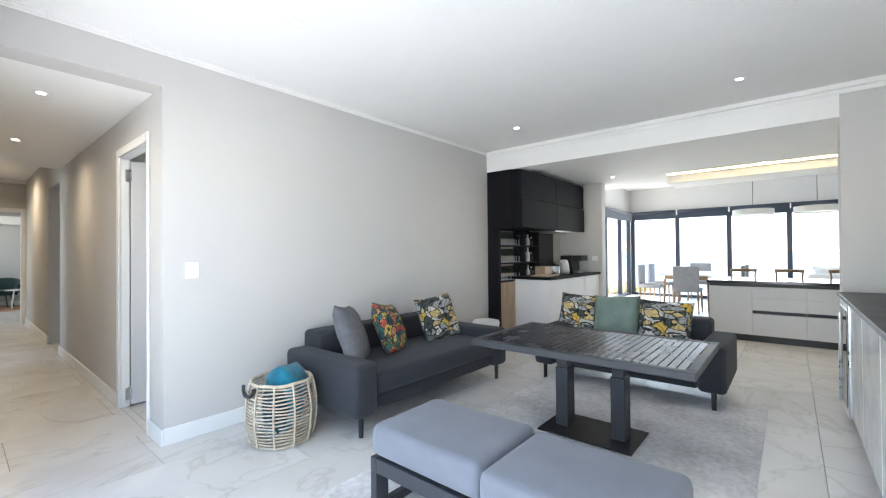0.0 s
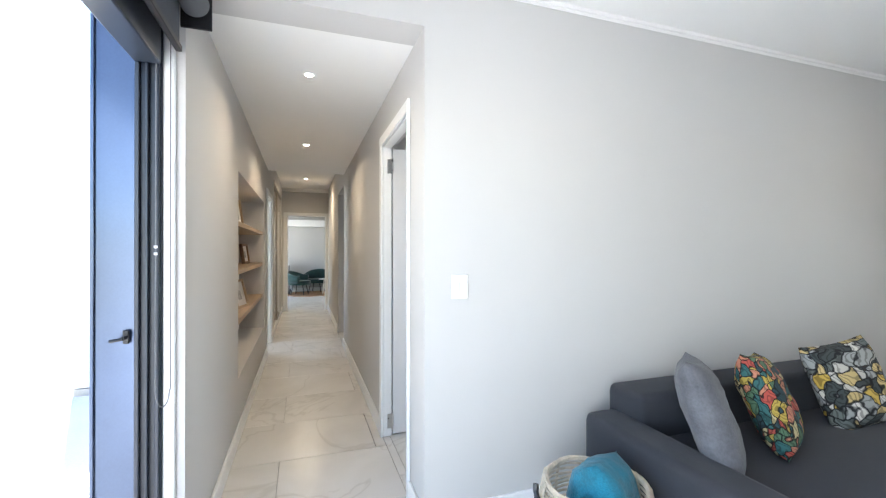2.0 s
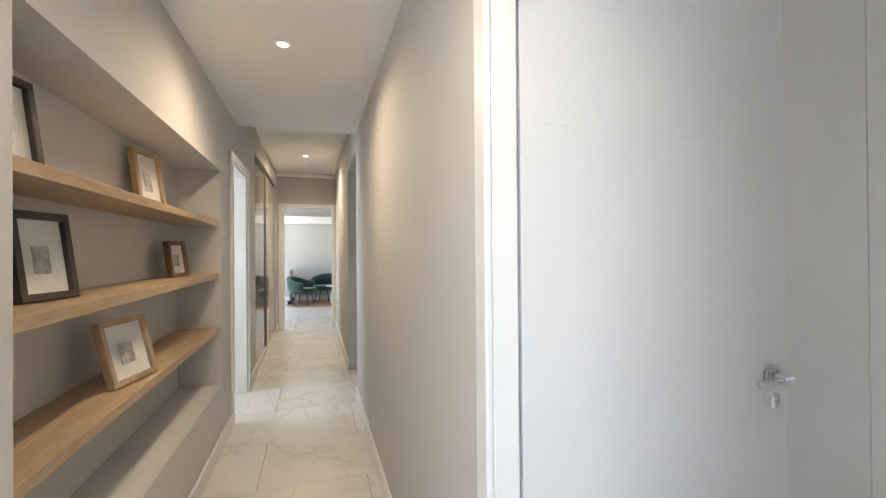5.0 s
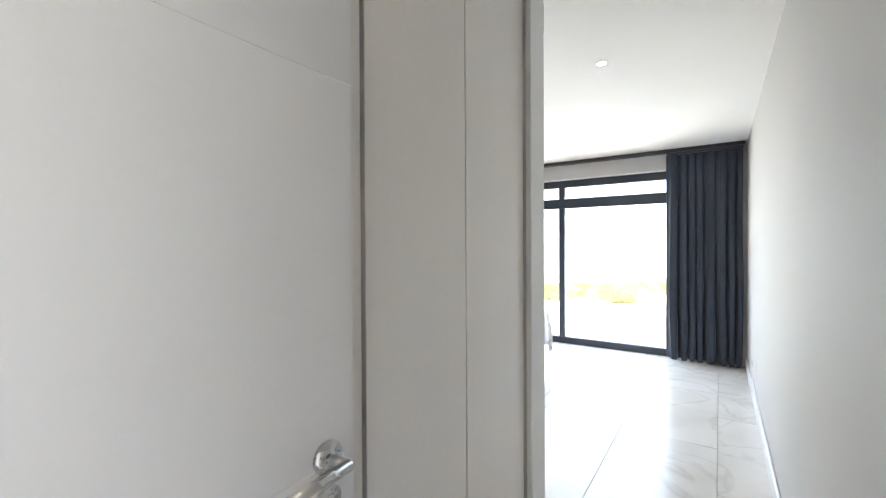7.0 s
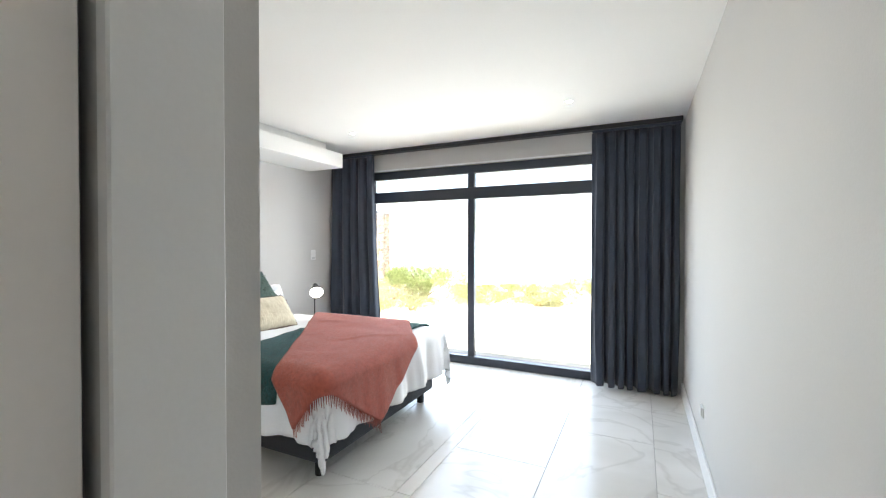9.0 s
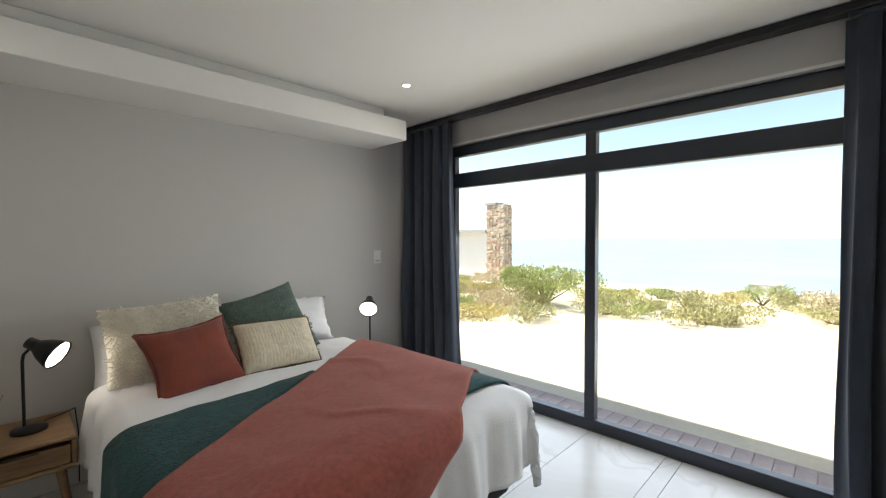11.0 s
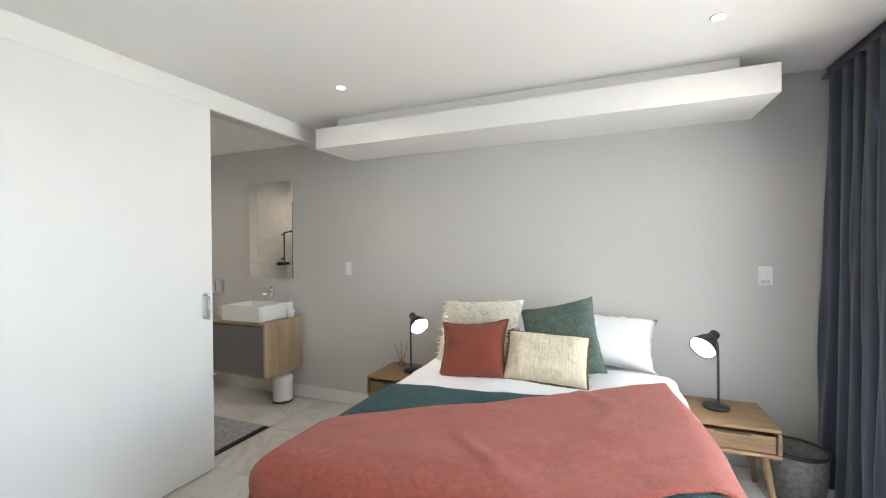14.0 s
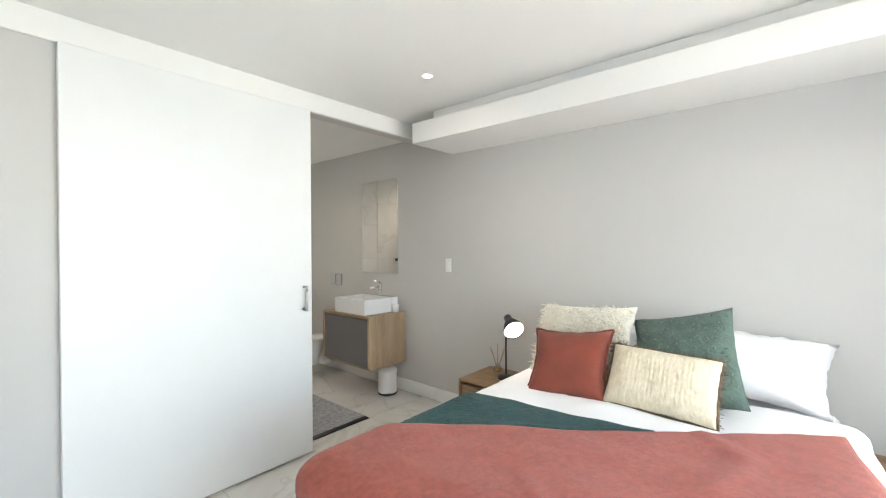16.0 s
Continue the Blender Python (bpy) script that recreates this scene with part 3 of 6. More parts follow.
part("jamb", boxes([(-1.112, -1.031, -0.052, -0.0305, 0, 2.3), (-1.05, -1.036, -0.068, -0.0525, 0, 2.3), (-1.078, -1.07, -0.072, -0.0525, 0, 2.3), (-1.112, -1.098, -0.07, -0.0525, 0, 2.3)], r=0.002), ALU, jb)
part("jamb", boxes([(-1.248, -1.113, -0.05, -0.0305, 0, 2.3), (-1.248, -1.236, -0.06, -0.0505, 0, 2.3)], r=0.002), SATIN, jb, "satin outer jamb with the sky's blue reflection in its colour")
lv = bmesh.new()
box(lv, -1.148, -1.128, -0.066, -0.0585, 0.975, 1.025, r=0.003)
rod(lv, (-1.137, -0.066, 1.0), (-1.137, -0.1, 1.0), 0.007)
rod(lv, (-1.135, -0.1, 1.0), (-1.175, -0.098, 0.993), 0.006)
part("lever", lv, BLACK, jb, "dark metal door lever")
solid("trim_reveal", boxes([(-1.03, -0.99, -0.046, -0.0305, 0, 2.3)], r=0.004), WHITE, "white painted window reveal bead", "trim")
rb = thing("roller_blind", "rolled-up charcoal roller blind with a dark cassette above the door", "blind")
part("cassette", B(-0.955, -0.86, -3.7, -0.045, 2.305, 2.37, r=0.008, seg=2), BLACK, rb)
part("fabric_roll", cyl(bmesh.new(), (-0.925, -3.68, 2.25), 0.05, 3.63, 20, axis=(0, 1, 0)), CURTAIN, rb, smooth=True)
part("fabric_drop", B(-0.979, -0.973, -3.66, -0.06, 2.085, 2.26, r=0.001), CURTAIN, rb, "short drop of charcoal blind fabric")
part("bottom_bar", B(-0.988, -0.966, -3.66, -0.05, 2.06, 2.084, r=0.003), BLACK, rb)
ch_b = bmesh.new()
loop = [Vector((-1.0, -0.066, 2.22)), Vector((-0.998, -0.068, 0.80))] + [Vector((-1.02 + 0.022 * math.cos(math.pi * k / 8), -0.082, 0.80 - 0.06 * math.sin(math.pi * k / 8))) for k in range(9)] + [Vector((-1.042, -0.082, 0.80)), Vector((-1.042, -0.078, 2.22))]
for a, b in zip(loop, loop[1:]):
    rod(ch_b, a, b, 0.0022, 6)
pc = part("pull_chain", ch_b, mat("grey_chain", (0.16, 0.16, 0.17), 0.4), rb, "grey bead pull chain")
part("connector", boxes([(-1.047, -1.037, -0.085, -0.075, 1.295, 1.305), (-1.047, -1.037, -0.085, -0.075, 1.32, 1.33)], r=0.001), WHITE, pc, "small white chain connector")
part("end_bracket", B(-0.975, -0.868, -0.044, -0.036, 2.16, 2.37, r=0.002), BLACK, rb, "dark metal end bracket")

# dining glazing with rolled blinds
E0, E1 = -6.6, 0.38
ys = [0.33, -0.81, -1.97, -3.14, -4.6, -6.55]
glazing("window_3", "tall charcoal aluminium glazing with rolled dark blinds", ("x", 11.8), [(y - 0.05, y + 0.05, 0, 2.36) for y in ys], [(E0, E1, 2.27, 2.36), (E0, E1, 0, 0.07)],
        [(b + 0.05, a - 0.05, 0.07, 2.27) for a, b in zip(ys, ys[1:])], 0.1)
xs = [6.95, 8.35, 9.75, 10.9, 11.7]
glazing("window_4", "charcoal aluminium side glazing of the dining room", ("y", 0.43), [(x - 0.04, x + 0.04, 0, 2.36) for x in xs], [(6.9, 11.74, 2.27, 2.36), (6.9, 11.74, 0, 0.07)],
        [(a + 0.04, b - 0.04, 0.07, 2.27) for a, b in zip(xs, xs[1:])], 0.1)
for k, (y0, y1) in enumerate(((-0.78, 0.3), (-1.94, -0.84), (-3.10, -2.0), (-4.55, -3.18))):
    b = thing("roller_blind", "dark grey roller blind drawn up above the dining glass", "blind", group="dining blinds")
    part("roll", cyl(bmesh.new(), (11.66, y0, 2.31), 0.045, y1 - y0, 14, axis=(0, 1, 0)), CURTAIN, b, smooth=True)
    part("drop", B(11.635, 11.641, y0, y1, 2.12, 2.30), CURTAIN, b)
    part("bracket", B(11.60, 11.70, y1 + 0.002, y1 + 0.03, 2.22, 2.34, r=0.004), WHITE, b, "small white bracket")
b = thing("roller_blind", "dark grey roller blind drawn up above the side glass", "blind", group="dining blinds")
part("roll", cyl(bmesh.new(), (7.0, 0.32, 2.31), 0.045, 4.6, 14, axis=(1, 0, 0)), CURTAIN, b, smooth=True)
part("drop", B(7.0, 11.6, 0.296, 0.302, 2.08, 2.30), CURTAIN, b)


def curtain(name, y0, y1, z0, z1, x, folds, label, flare=0.0, swing=0.0):
    """A pleated curtain along y: deep even folds that open a little towards the hem."""
    t = thing(name, label, "curtain")
    n, rows = folds * 16, 22
    rnd = random.Random(int(y0 * 100))
    cuts = [0.0]
    for k in range(folds):
        cuts.append(cuts[-1] + rnd.uniform(0.65, 1.35))
    cuts = [c / cuts[-1] for c in cuts]
    depth = [rnd.uniform(0.6, 1.25) for k in range(folds + 1)]
    bm = bmesh.new()
    grid = []
    for j in range(rows + 1):
        f = j / rows
        z = z1 + (z0 - z1) * f
        line = []
        for i in range(n + 1):
            k, g = divmod(i, 16)
            if k == folds:
                k, g = folds - 1, 16
            g /= 16
            u = cuts[k] + (cuts[k + 1] - cuts[k]) * g
            dp = depth[k] * (1 - g) + depth[k + 1] * g
            wob = noise.noise((u * 5, f * 1.8, 3.1)) + 0.5 * noise.noise((u * 13, f * 4.0, 8.1))
            amp = (0.02 + 0.024 * f) * dp * (1 + 0.35 * wob * f)
            ph = 2 * math.pi * g
            line.append(bm.verts.new((x + amp * math.cos(ph) + 0.35 * amp * math.cos(2 * ph + wob * 2) - swing * f ** 1.3 + 0.008 * wob * f,
                                      y0 + (y1 - y0) * u + 0.012 * math.sin(ph * 2 + 1) * dp + 0.025 * wob * f - flare * (1 - u) * f ** 1.6, z + 0.008 * math.cos(ph) * (f > 0.99))))
        grid.append(line)
    for a, b2 in zip(grid, grid[1:]):
        for i in range(n):
            bm.faces.new((a[i], a[i + 1], b2[i + 1], b2[i]))
    o = part("drape", bm, CURTAIN, t, smooth=True)
    sol = o.modifiers.new("thick", "SOLIDIFY")
    sol.thickness = 0.004
    part("heading_tape", B(x - 0.03, x + 0.03, y0, y1, z1 - 0.002, z1 + 0.02, r=0.004), CURTAIN, t)
    return t


curtain("curtain", 0.31, 1.02, 0.025, 2.325, 5.70, 8, "charcoal pleated curtain drawn open beside the glass, reaching the floor")
curtain("curtain", 3.42, 4.045, 0.025, 2.325, 5.665, 5, "charcoal pleated curtain gathered in the corner, reaching the floor", 0.13, 0.055)
solid("curtain_rail", boxes([(5.66, 5.74, 0.30, 4.05, 2.347, 2.387)], r=0.004), BLACK, "black aluminium curtain rail along the ceiling", "curtain rail", kind="")

# ---------------------------------------------------------------- corridor niche
for z in (0.808, 1.172, 1.525):
    solid("niche_shelf", B(-1.218, -0.975, 1.342, 3.358, z - 0.036, z, r=0.002), OAKX, "thick pale oak shelf in the wall niche", "shelf", "niche shelves", kind="")


def picture(x, y, z, w, h, rz, lean, label, m_frame):
    """A framed print that leans back; it faces along +x before the turn."""
    p = thing("picture_frame", label, "picture frame", Matrix.Translation((x, y, z)) @ Euler((0, 0, radians(rz))).to_matrix().to_4x4() @ Euler((0, radians(-lean), 0)).to_matrix().to_4x4(), "framed prints")
    fr = bmesh.new()
    b = 0.022
    for r in ((-0.02, 0.012, -w / 2, w / 2, 0, b), (-0.02, 0.012, -w / 2, w / 2, h - b, h), (-0.02, 0.012, -w / 2, -w / 2 + b, b, h - b), (-0.02, 0.012, w / 2 - b, w / 2, b, h - b)):
        box(fr, *r, r=0.002)
    part("frame", fr, m_frame, p)
    part("print", B(-0.012, -0.004, -w / 2 + b, w / 2 - b, b, h - b), PAPER, p, "pale abstract print")
    part("motif", B(-0.004, -0.0025, -w * 0.16, w * 0.13, h * 0.3, h * 0.62, r=0.0005), INK, p, "soft grey motif")


PAPER = mat("print_paper", (0.72, 0.71, 0.69), 0.6, 0.08, 9)
INK = mat("grey_print", (0.36, 0.35, 0.34), 0.7, 0.3, 22, second=(0.62, 0.6, 0.58))
DARKFRAME = mat("dark_frame", (0.05, 0.04, 0.035), 0.5, 0.1, 12)
picture(-1.12, 2.63, 1.527, 0.21, 0.29, -12, 8, "oak framed pale print leaning on the upper shelf", OAK)
picture(-1.10, 2.98, 1.174, 0.19, 0.205, -10, 8, "brown wooden framed small print leaning on the middle shelf", mat("walnut_frame", (0.17, 0.105, 0.06), 0.5, 0.15, 14, 0.1))
picture(-1.03, 2.16, 0.81, 0.25, 0.25, -14, 14, "oak framed print leaning on the lower shelf", OAK)
picture(-1.12, 1.62, 1.527, 0.2, 0.27, -12, 8, "dark framed print standing on the upper shelf", DARKFRAME)
picture(-1.10, 1.75, 1.174, 0.2, 0.26, -12, 8, "dark framed print standing on the middle shelf", DARKFRAME)

# ---------------------------------------------------------------- far sitting room
GREEN = mat("green_velvet", (0.008, 0.045, 0.04), 0.8, 0.15, 8, sheen=0.4)


def tub_chair(m, label):
    c = thing("armchair", label, "armchair", m, "green armchairs")
    part("seat", cyl(B(-0.01, 0.01, -0.01, 0.01, 0.3, 0.31), (0, 0, 0.30), 0.31, 0.12, 24), GREEN, c)
    bk = bmesh.new()
    n = 18
    rings = []
    for i in range(n + 1):
        a = radians(-20 + 220 * i / n)
        top = 0.58 + 0.14 * math.sin(max(0, min(math.pi, a)))
        co, si = math.cos(a), math.sin(a)
        rings.append([bk.verts.new((r * co, r * si, z)) for r, z in ((0.30, 0.36), (0.37, 0.36), (0.40, top - 0.03), (0.37, top), (0.34, top - 0.03))])
    for p, q in zip(rings, rings[1:]):
        for k in range(5):
            bk.faces.new((p[k], p[(k + 1) % 5], q[(k + 1) % 5], q[k]))
    for e in (rings[0], rings[-1]):
        bk.faces.new(e)
    part("backrest", bk, GREEN, c, smooth=True)
    for a in (45, 135, 225, 315):
        ca, sa = math.cos(radians(a)), math.sin(radians(a))
        part("leg", rod(bmesh.new(), (0.2 * ca, 0.2 * sa, 0.3), (0.27 * ca, 0.27 * sa, 0.002), 0.012), BLACK, c)


tub_chair(pose(-0.62, 11.05, 0, 0, 0, 70), "dark green velvet tub armchair on thin black legs")
tub_chair(pose(-0.12, 11.75, 0, 0, 0, -20), "dark green velvet tub armchair by the far wall")
solid("round_rug", lathe(bmesh.new(), (-0.3, 11.2, 0), [(0.0, 0.012), (0.72, 0.012), (0.75, 0.004), (0.75, 0.0)], 40), mat("jute", (0.34, 0.2, 0.11), 0.95, 0.2, 20, 0.4), "round woven rust and jute rug", "rug", kind="")
st = thing("side_table", "small white round side table on thin legs", "table", pose(0.12, 11.15, 0.012))
part("tabletop", cyl(bmesh.new(), (0, 0, 0.42), 0.2, 0.025, 28), WHITE, st)
for a in (0, 120, 240):
    part("leg", rod(bmesh.new(), (0.08 * math.cos(radians(a)), 0.08 * math.sin(radians(a)), 0.42), (0.17 * math.cos(radians(a)), 0.17 * math.sin(radians(a)), 0.0), 0.01), WHITE, st)
solid("far_shelf", boxes([(-2.44, 2.09, 11.8, 12.199, 2.06, 2.26)], r=0.003), CEIL, "white bulkhead across the far wall", "bulkhead")
rd = thing("radiator", "low dark framed panel standing by the wall", "panel", pose(-0.94, 11.6, 0))
part("panel", B(-0.02, 0.02, -0.45, 0.5, 0.1, 0.85, r=0.006), mat("panel_grey", (0.28, 0.27, 0.26), 0.6), rd)
for y in (-0.4, 0.45):
    part("foot", B(-0.06, 0.06, y - 0.02, y + 0.02, 0.001, 0.1), BLACK, rd)
# ---------------------------------------------------------------- soft things
def pillow(bm, w, h, t, pinch=0.07, seed=0, n=16, rough=0.0, ribs=0):
    """A stuffed cushion in its own plane (x across, z up), plump in the middle and drawn in along the sides."""
    grid = {}
    for s in (1, -1):
        for i in range(n + 1):
            for j in range(n + 1):
                u, v = i / n * 2 - 1, j / n * 2 - 1
                if s < 0 and (i in (0, n) or j in (0, n)):
                    grid[s, i, j] = grid[1, i, j]
                    continue
                f = max(0.0, (1 - u ** 4) * (1 - v ** 4)) ** 0.55
                x = u * w / 2 * (1 - pinch * (1 - v * v))
                z = v * h / 2 * (1 - pinch * (1 - u * u))
                wr = noise.noise((u * 2.3 + seed, v * 2.3, s * 2.0 + seed)) * 0.12 + noise.noise((u * 6 + seed, v * 6, s)) * 0.05
                y = s * t / 2 * f * (1 + wr)
                if ribs:
                    y += s * 0.0013 * f * math.sin(math.pi * ribs * u + 0.5 * math.sin(v * 3))
                if rough:
                    y += s * rough * noise.noise((u * 14 + seed, v * 14, s * 3.0))
                    x += rough * noise.noise((u * 11, v * 11, seed + 5.0))
                    z += rough * noise.noise((u * 11, v * 11, seed + 9.0))
                grid[s, i, j] = bm.verts.new((x, y, z))
    for s in (1, -1):
        for i in range(n):
            for j in range(n):
                q = [grid[s, i, j], grid[s, i + 1, j], grid[s, i + 1, j + 1], grid[s, i, j + 1]]
                bm.faces.new(q if s < 0 else q[::-1])
    return bm


def cushion(m, w, h, t, material, label, piping=None, pinch=0.07, seed=0, rough=0.0, tufts=None, group="", fringe=None, ribs=0):
    c = thing("cushion", label, "cushion", m, group)
    part("cover", pillow(bmesh.new(), w, h, t, pinch, seed, 100 if ribs else 18, rough, ribs), material, c, smooth=True)
    if piping:
        e = bmesh.new()
        n = 14
        ring = []
        for k in range(4):
            for i in range(n):
                s = i / n * 2 - 1
                u, v = ((s, -1), (1, s), (-s, 1), (-1, -s))[k]
                ring.append(Vector((u * w / 2 * (1 - pinch * (1 - v * v)) * 1.012, 0.004 * math.sin(i * 2.1 + k), v * h / 2 * (1 - pinch * (1 - u * u)) * 1.012)))
        for a, b in zip(ring, ring[1:] + ring[:1]):
            rod(e, a, b, 0.007, 6)
        part("piping", e, piping, c, "stitched edge")
    if fringe:
        e = bmesh.new()
        rnd = random.Random(seed + 3)
        for k in range(260):
            s, side = rnd.uniform(-1, 1), rnd.choice((0, 1, 2, 3))
            u, v = ((s, -1), (1, s), (s, 1), (-1, s))[side]
            a = Vector((u * w / 2 * (1 - pinch * (1 - v * v)), 0, v * h / 2 * (1 - pinch * (1 - u * u))))
            d = Vector((u if side in (1, 3) else rnd.uniform(-0.4, 0.4), rnd.uniform(-0.5, 0.5), v if side in (0, 2) else rnd.uniform(-0.4, 0.4)))
            rod(e, a, a + d * rnd.uniform(0.012, 0.026), 0.0022, 4, 0.001)
        o = part("fringe", e, fringe, c, "short frayed fringe")
        o["kind"] = "stuff"
    if tufts:
        material2, count, length, radius = tufts
        rnd = random.Random(seed)
        e = bmesh.new()
        for k in range(count):
            u, v = rnd.uniform(-0.93, 0.93), rnd.uniform(-0.93, 0.93)
            f = max(0.0, (1 - u ** 4) * (1 - v ** 4)) ** 0.55
            a = Vector((u * w / 2 * (1 - pinch * (1 - v * v)), -t / 2 * f * 1.02, v * h / 2 * (1 - pinch * (1 - u * u))))
            d = Vector((rnd.uniform(-0.7, 0.7), -rnd.uniform(0.12, 0.5), rnd.uniform(-1.0, 0.1))).normalized()
            rod(e, a, a + d * length * rnd.uniform(0.6, 1.2), radius, 5, radius * 0.4)
        o = part("yarn_pile", e, material2, c, "soft yarn tufts")
        o["kind"] = "stuff"
    return c


def lean(x, y, z, rz, back, roll=0.0):
    """Stands a cushion at its middle: rz turns its face, back tips it backwards, roll spins it in its plane."""
    return pose(x, y, z, 0, 0, rz) @ pose(0, 0, 0, -back, 0, 0) @ pose(0, 0, 0, 0, roll, 0)


LEAFY = print_fabric("leaf_print", [(0.56, 0.54, 0.49), (0.05, 0.06, 0.06), (0.60, 0.40, 0.07), (0.34, 0.35, 0.34), (0.70, 0.68, 0.63), (0.13, 0.15, 0.14), (0.60, 0.46, 0.2)], 11)
PROTEA = print_fabric("flower_print", [(0.02, 0.05, 0.06), (0.45, 0.33, 0.06), (0.42, 0.07, 0.05), (0.03, 0.12, 0.12), (0.50, 0.42, 0.22), (0.08, 0.16, 0.09), (0.5, 0.2, 0.12)], 15)
GREYVELVET = mat("grey_velvet", (0.10, 0.10, 0.11), 0.85, 0.2, 12, 0.2, 90, sheen=0.12)
SAGE = mat("sage_linen", (0.17, 0.23, 0.20), 0.9, 0.1, 10, 0.3, 160)
FOREST = mat("forest_green_weave", (0.105, 0.155, 0.13), 0.9, 0.16, 18, 0.5, 110)
TUFT = mat("green_yarn", (0.15, 0.205, 0.17), 0.95, 0.15, 20)
CREAM = mat("cream_weave", (0.70, 0.60, 0.42), 0.9, 0.08, 26, 0.5, 80, second=(0.80, 0.73, 0.57), stretch=(2.4, 1, 0.8))
FLUFF = mat("cream_yarn", (0.93, 0.87, 0.76), 0.95, 0.06, 16, 0.1, 70)
BRAID = mat("brown_braid", (0.14, 0.095, 0.06), 0.95, 0.2, 40)


def sofa(m, length, label, depth=0.88):
    """A low modern sofa: slab arms, one seat cushion, a low back, thin black legs. It faces -y, origin at the back middle on the floor."""
    s = thing("sofa", label, "sofa", m, "lounge sofas")
    h = length / 2
    part("base", B(-h + 0.2, h - 0.2, -depth + 0.06, -0.02, 0.15, 0.27, r=0.02, seg=2), SOFA, s)
    part("seat", B(-h + 0.185, h - 0.185, -depth + 0.02, -0.16, 0.255, 0.415, r=0.045, seg=3), SOFA, s, smooth=True)
    part("backrest", B(-h + 0.17, h - 0.17, -0.24, 0.0, 0.2, 0.625, r=0.04, seg=3), SOFA, s, smooth=True)
    for x in (-1, 1):
        a, b = sorted((x * h, x * (h - 0.195)))
        part("arm", B(a, b, -depth, -0.03, 0.145, 0.505, r=0.04, seg=3), SOFA, s, smooth=True)
    for x in (-h + 0.09, h - 0.09):
        for y in (-depth + 0.07, -0.1):
            part("leg", cyl(bmesh.new(), (x, y, 0.001), 0.016, 0.15, 12, 0.02), BLACK, s)
    return s


sofa(pose(1.735, -0.06, 0), 1.86, "charcoal woven two-seater sofa with slab arms against the wall", 0.92)
sofa(pose(3.70, -1.975, 0.0, 0, 0, -90), 1.59, "charcoal woven two-seater sofa with leaf print cushions", 0.86)
cushion(lean(1.14, -0.50, 0.61, 44, 20, 8), 0.52, 0.48, 0.17, GREYVELVET, "plain grey velvet scatter cushion on the sofa", seed=1, group="sofa cushions")
cushion(lean(1.56, -0.48, 0.60, 32, 22, 10), 0.47, 0.45, 0.17, PROTEA, "multicoloured flower print scatter cushion on the sofa", seed=2, group="sofa cushions")
cushion(lean(2.25, -0.44, 0.595, -4, 20, -5), 0.50, 0.46, 0.16, LEAFY, "grey and yellow leaf print scatter cushion on the sofa", seed=3, group="sofa cushions")
cushion(lean(3.40, -1.42, 0.60, -86, 20, 3), 0.43, 0.41, 0.15, LEAFY, "grey and yellow leaf print scatter cushion on the far sofa", seed=4, group="sofa cushions")
cushion(lean(3.34, -1.82, 0.605, -92, 20, -3), 0.45, 0.42, 0.15, SAGE, "plain sage green scatter cushion on the far sofa", seed=5, group="sofa cushions")
cushion(lean(3.36, -2.24, 0.59, -88, 22, 2), 0.48, 0.41, 0.15, LEAFY, "wide grey and yellow leaf print cushion on the far sofa", seed=6, group="sofa cushions")

# slatted table on two posts
tb = thing("slatted_table", "gunmetal grey slatted metal table on two square posts", "table", pose(1.94, -2.09, 0.008))
W2, L2, H = 0.45, 0.69, 0.625
for k, r in (("edge_rail", (-W2, -W2 + 0.05, -L2, L2)), ("edge_rail", (W2 - 0.05, W2, -L2, L2)), ("end_rail", (-W2 + 0.051, W2 - 0.051, -L2, -L2 + 0.05)), ("end_rail", (-W2 + 0.051, W2 - 0.051, L2 - 0.05, L2))):
    part(k, B(*r, H - 0.045, H, r=0.004), GUNMETAL, tb)
n = 28
for i in range(n):
    y = -L2 + 0.055 + (2 * L2 - 0.11) * i / n
    part("slat", B(-W2 + 0.051, W2 - 0.051, y, y + (2 * L2 - 0.11) / n - 0.006, H - 0.022, H - 0.002, r=0.0015), TABLETOP, tb)
part("under_tray", B(-W2 + 0.055, W2 - 0.055, -L2 + 0.055, L2 - 0.055, H - 0.034, H - 0.026), BLACK, tb)
for y in (-0.19, 0.19):
    part("post", B(-0.06, 0.06, y - 0.045, y + 0.045, 0.012, 0.42, r=0.004), GUNMETAL, tb)
    part("inner_post", B(-0.05, 0.05, y - 0.037, y + 0.037, 0.42, H - 0.035, r=0.003), GUNMETAL, tb)
part("base_plate", B(-0.2, 0.2, -0.31, 0.31, 0.001, 0.013, r=0.002), BLACK, tb)


def ottoman(m, label):
    o = thing("ottoman", label, "ottoman", m, "modular ottomans")
    part("cushion", B(-0.245, 0.245, -0.315, 0.315, 0.275, 0.425, r=0.04, seg=3), OTTO, o, smooth=True)
    for y in (-1, 1):
        a, b = sorted((y * 0.315, y * 0.275))
        part("side_rail", B(-0.24, 0.24, a, b, 0.20, 0.268, r=0.003), GUNMETAL, o)
        part("foot_rail", B(-0.24, 0.24, a, b, 0.002, 0.042, r=0.003), GUNMETAL, o)
        for x in (-1, 1):
            c, d = sorted((x * 0.24, x * 0.16))
            part("leg", B(c, d, a, b, 0.043, 0.199, r=0.003), GUNMETAL, o)
    for x in (-1, 1):
        c, d = sorted((x * 0.24, x * 0.2))
        part("front_rail", B(c, d, -0.274, 0.274, 0.20, 0.268, r=0.003), GUNMETAL, o)
    return o


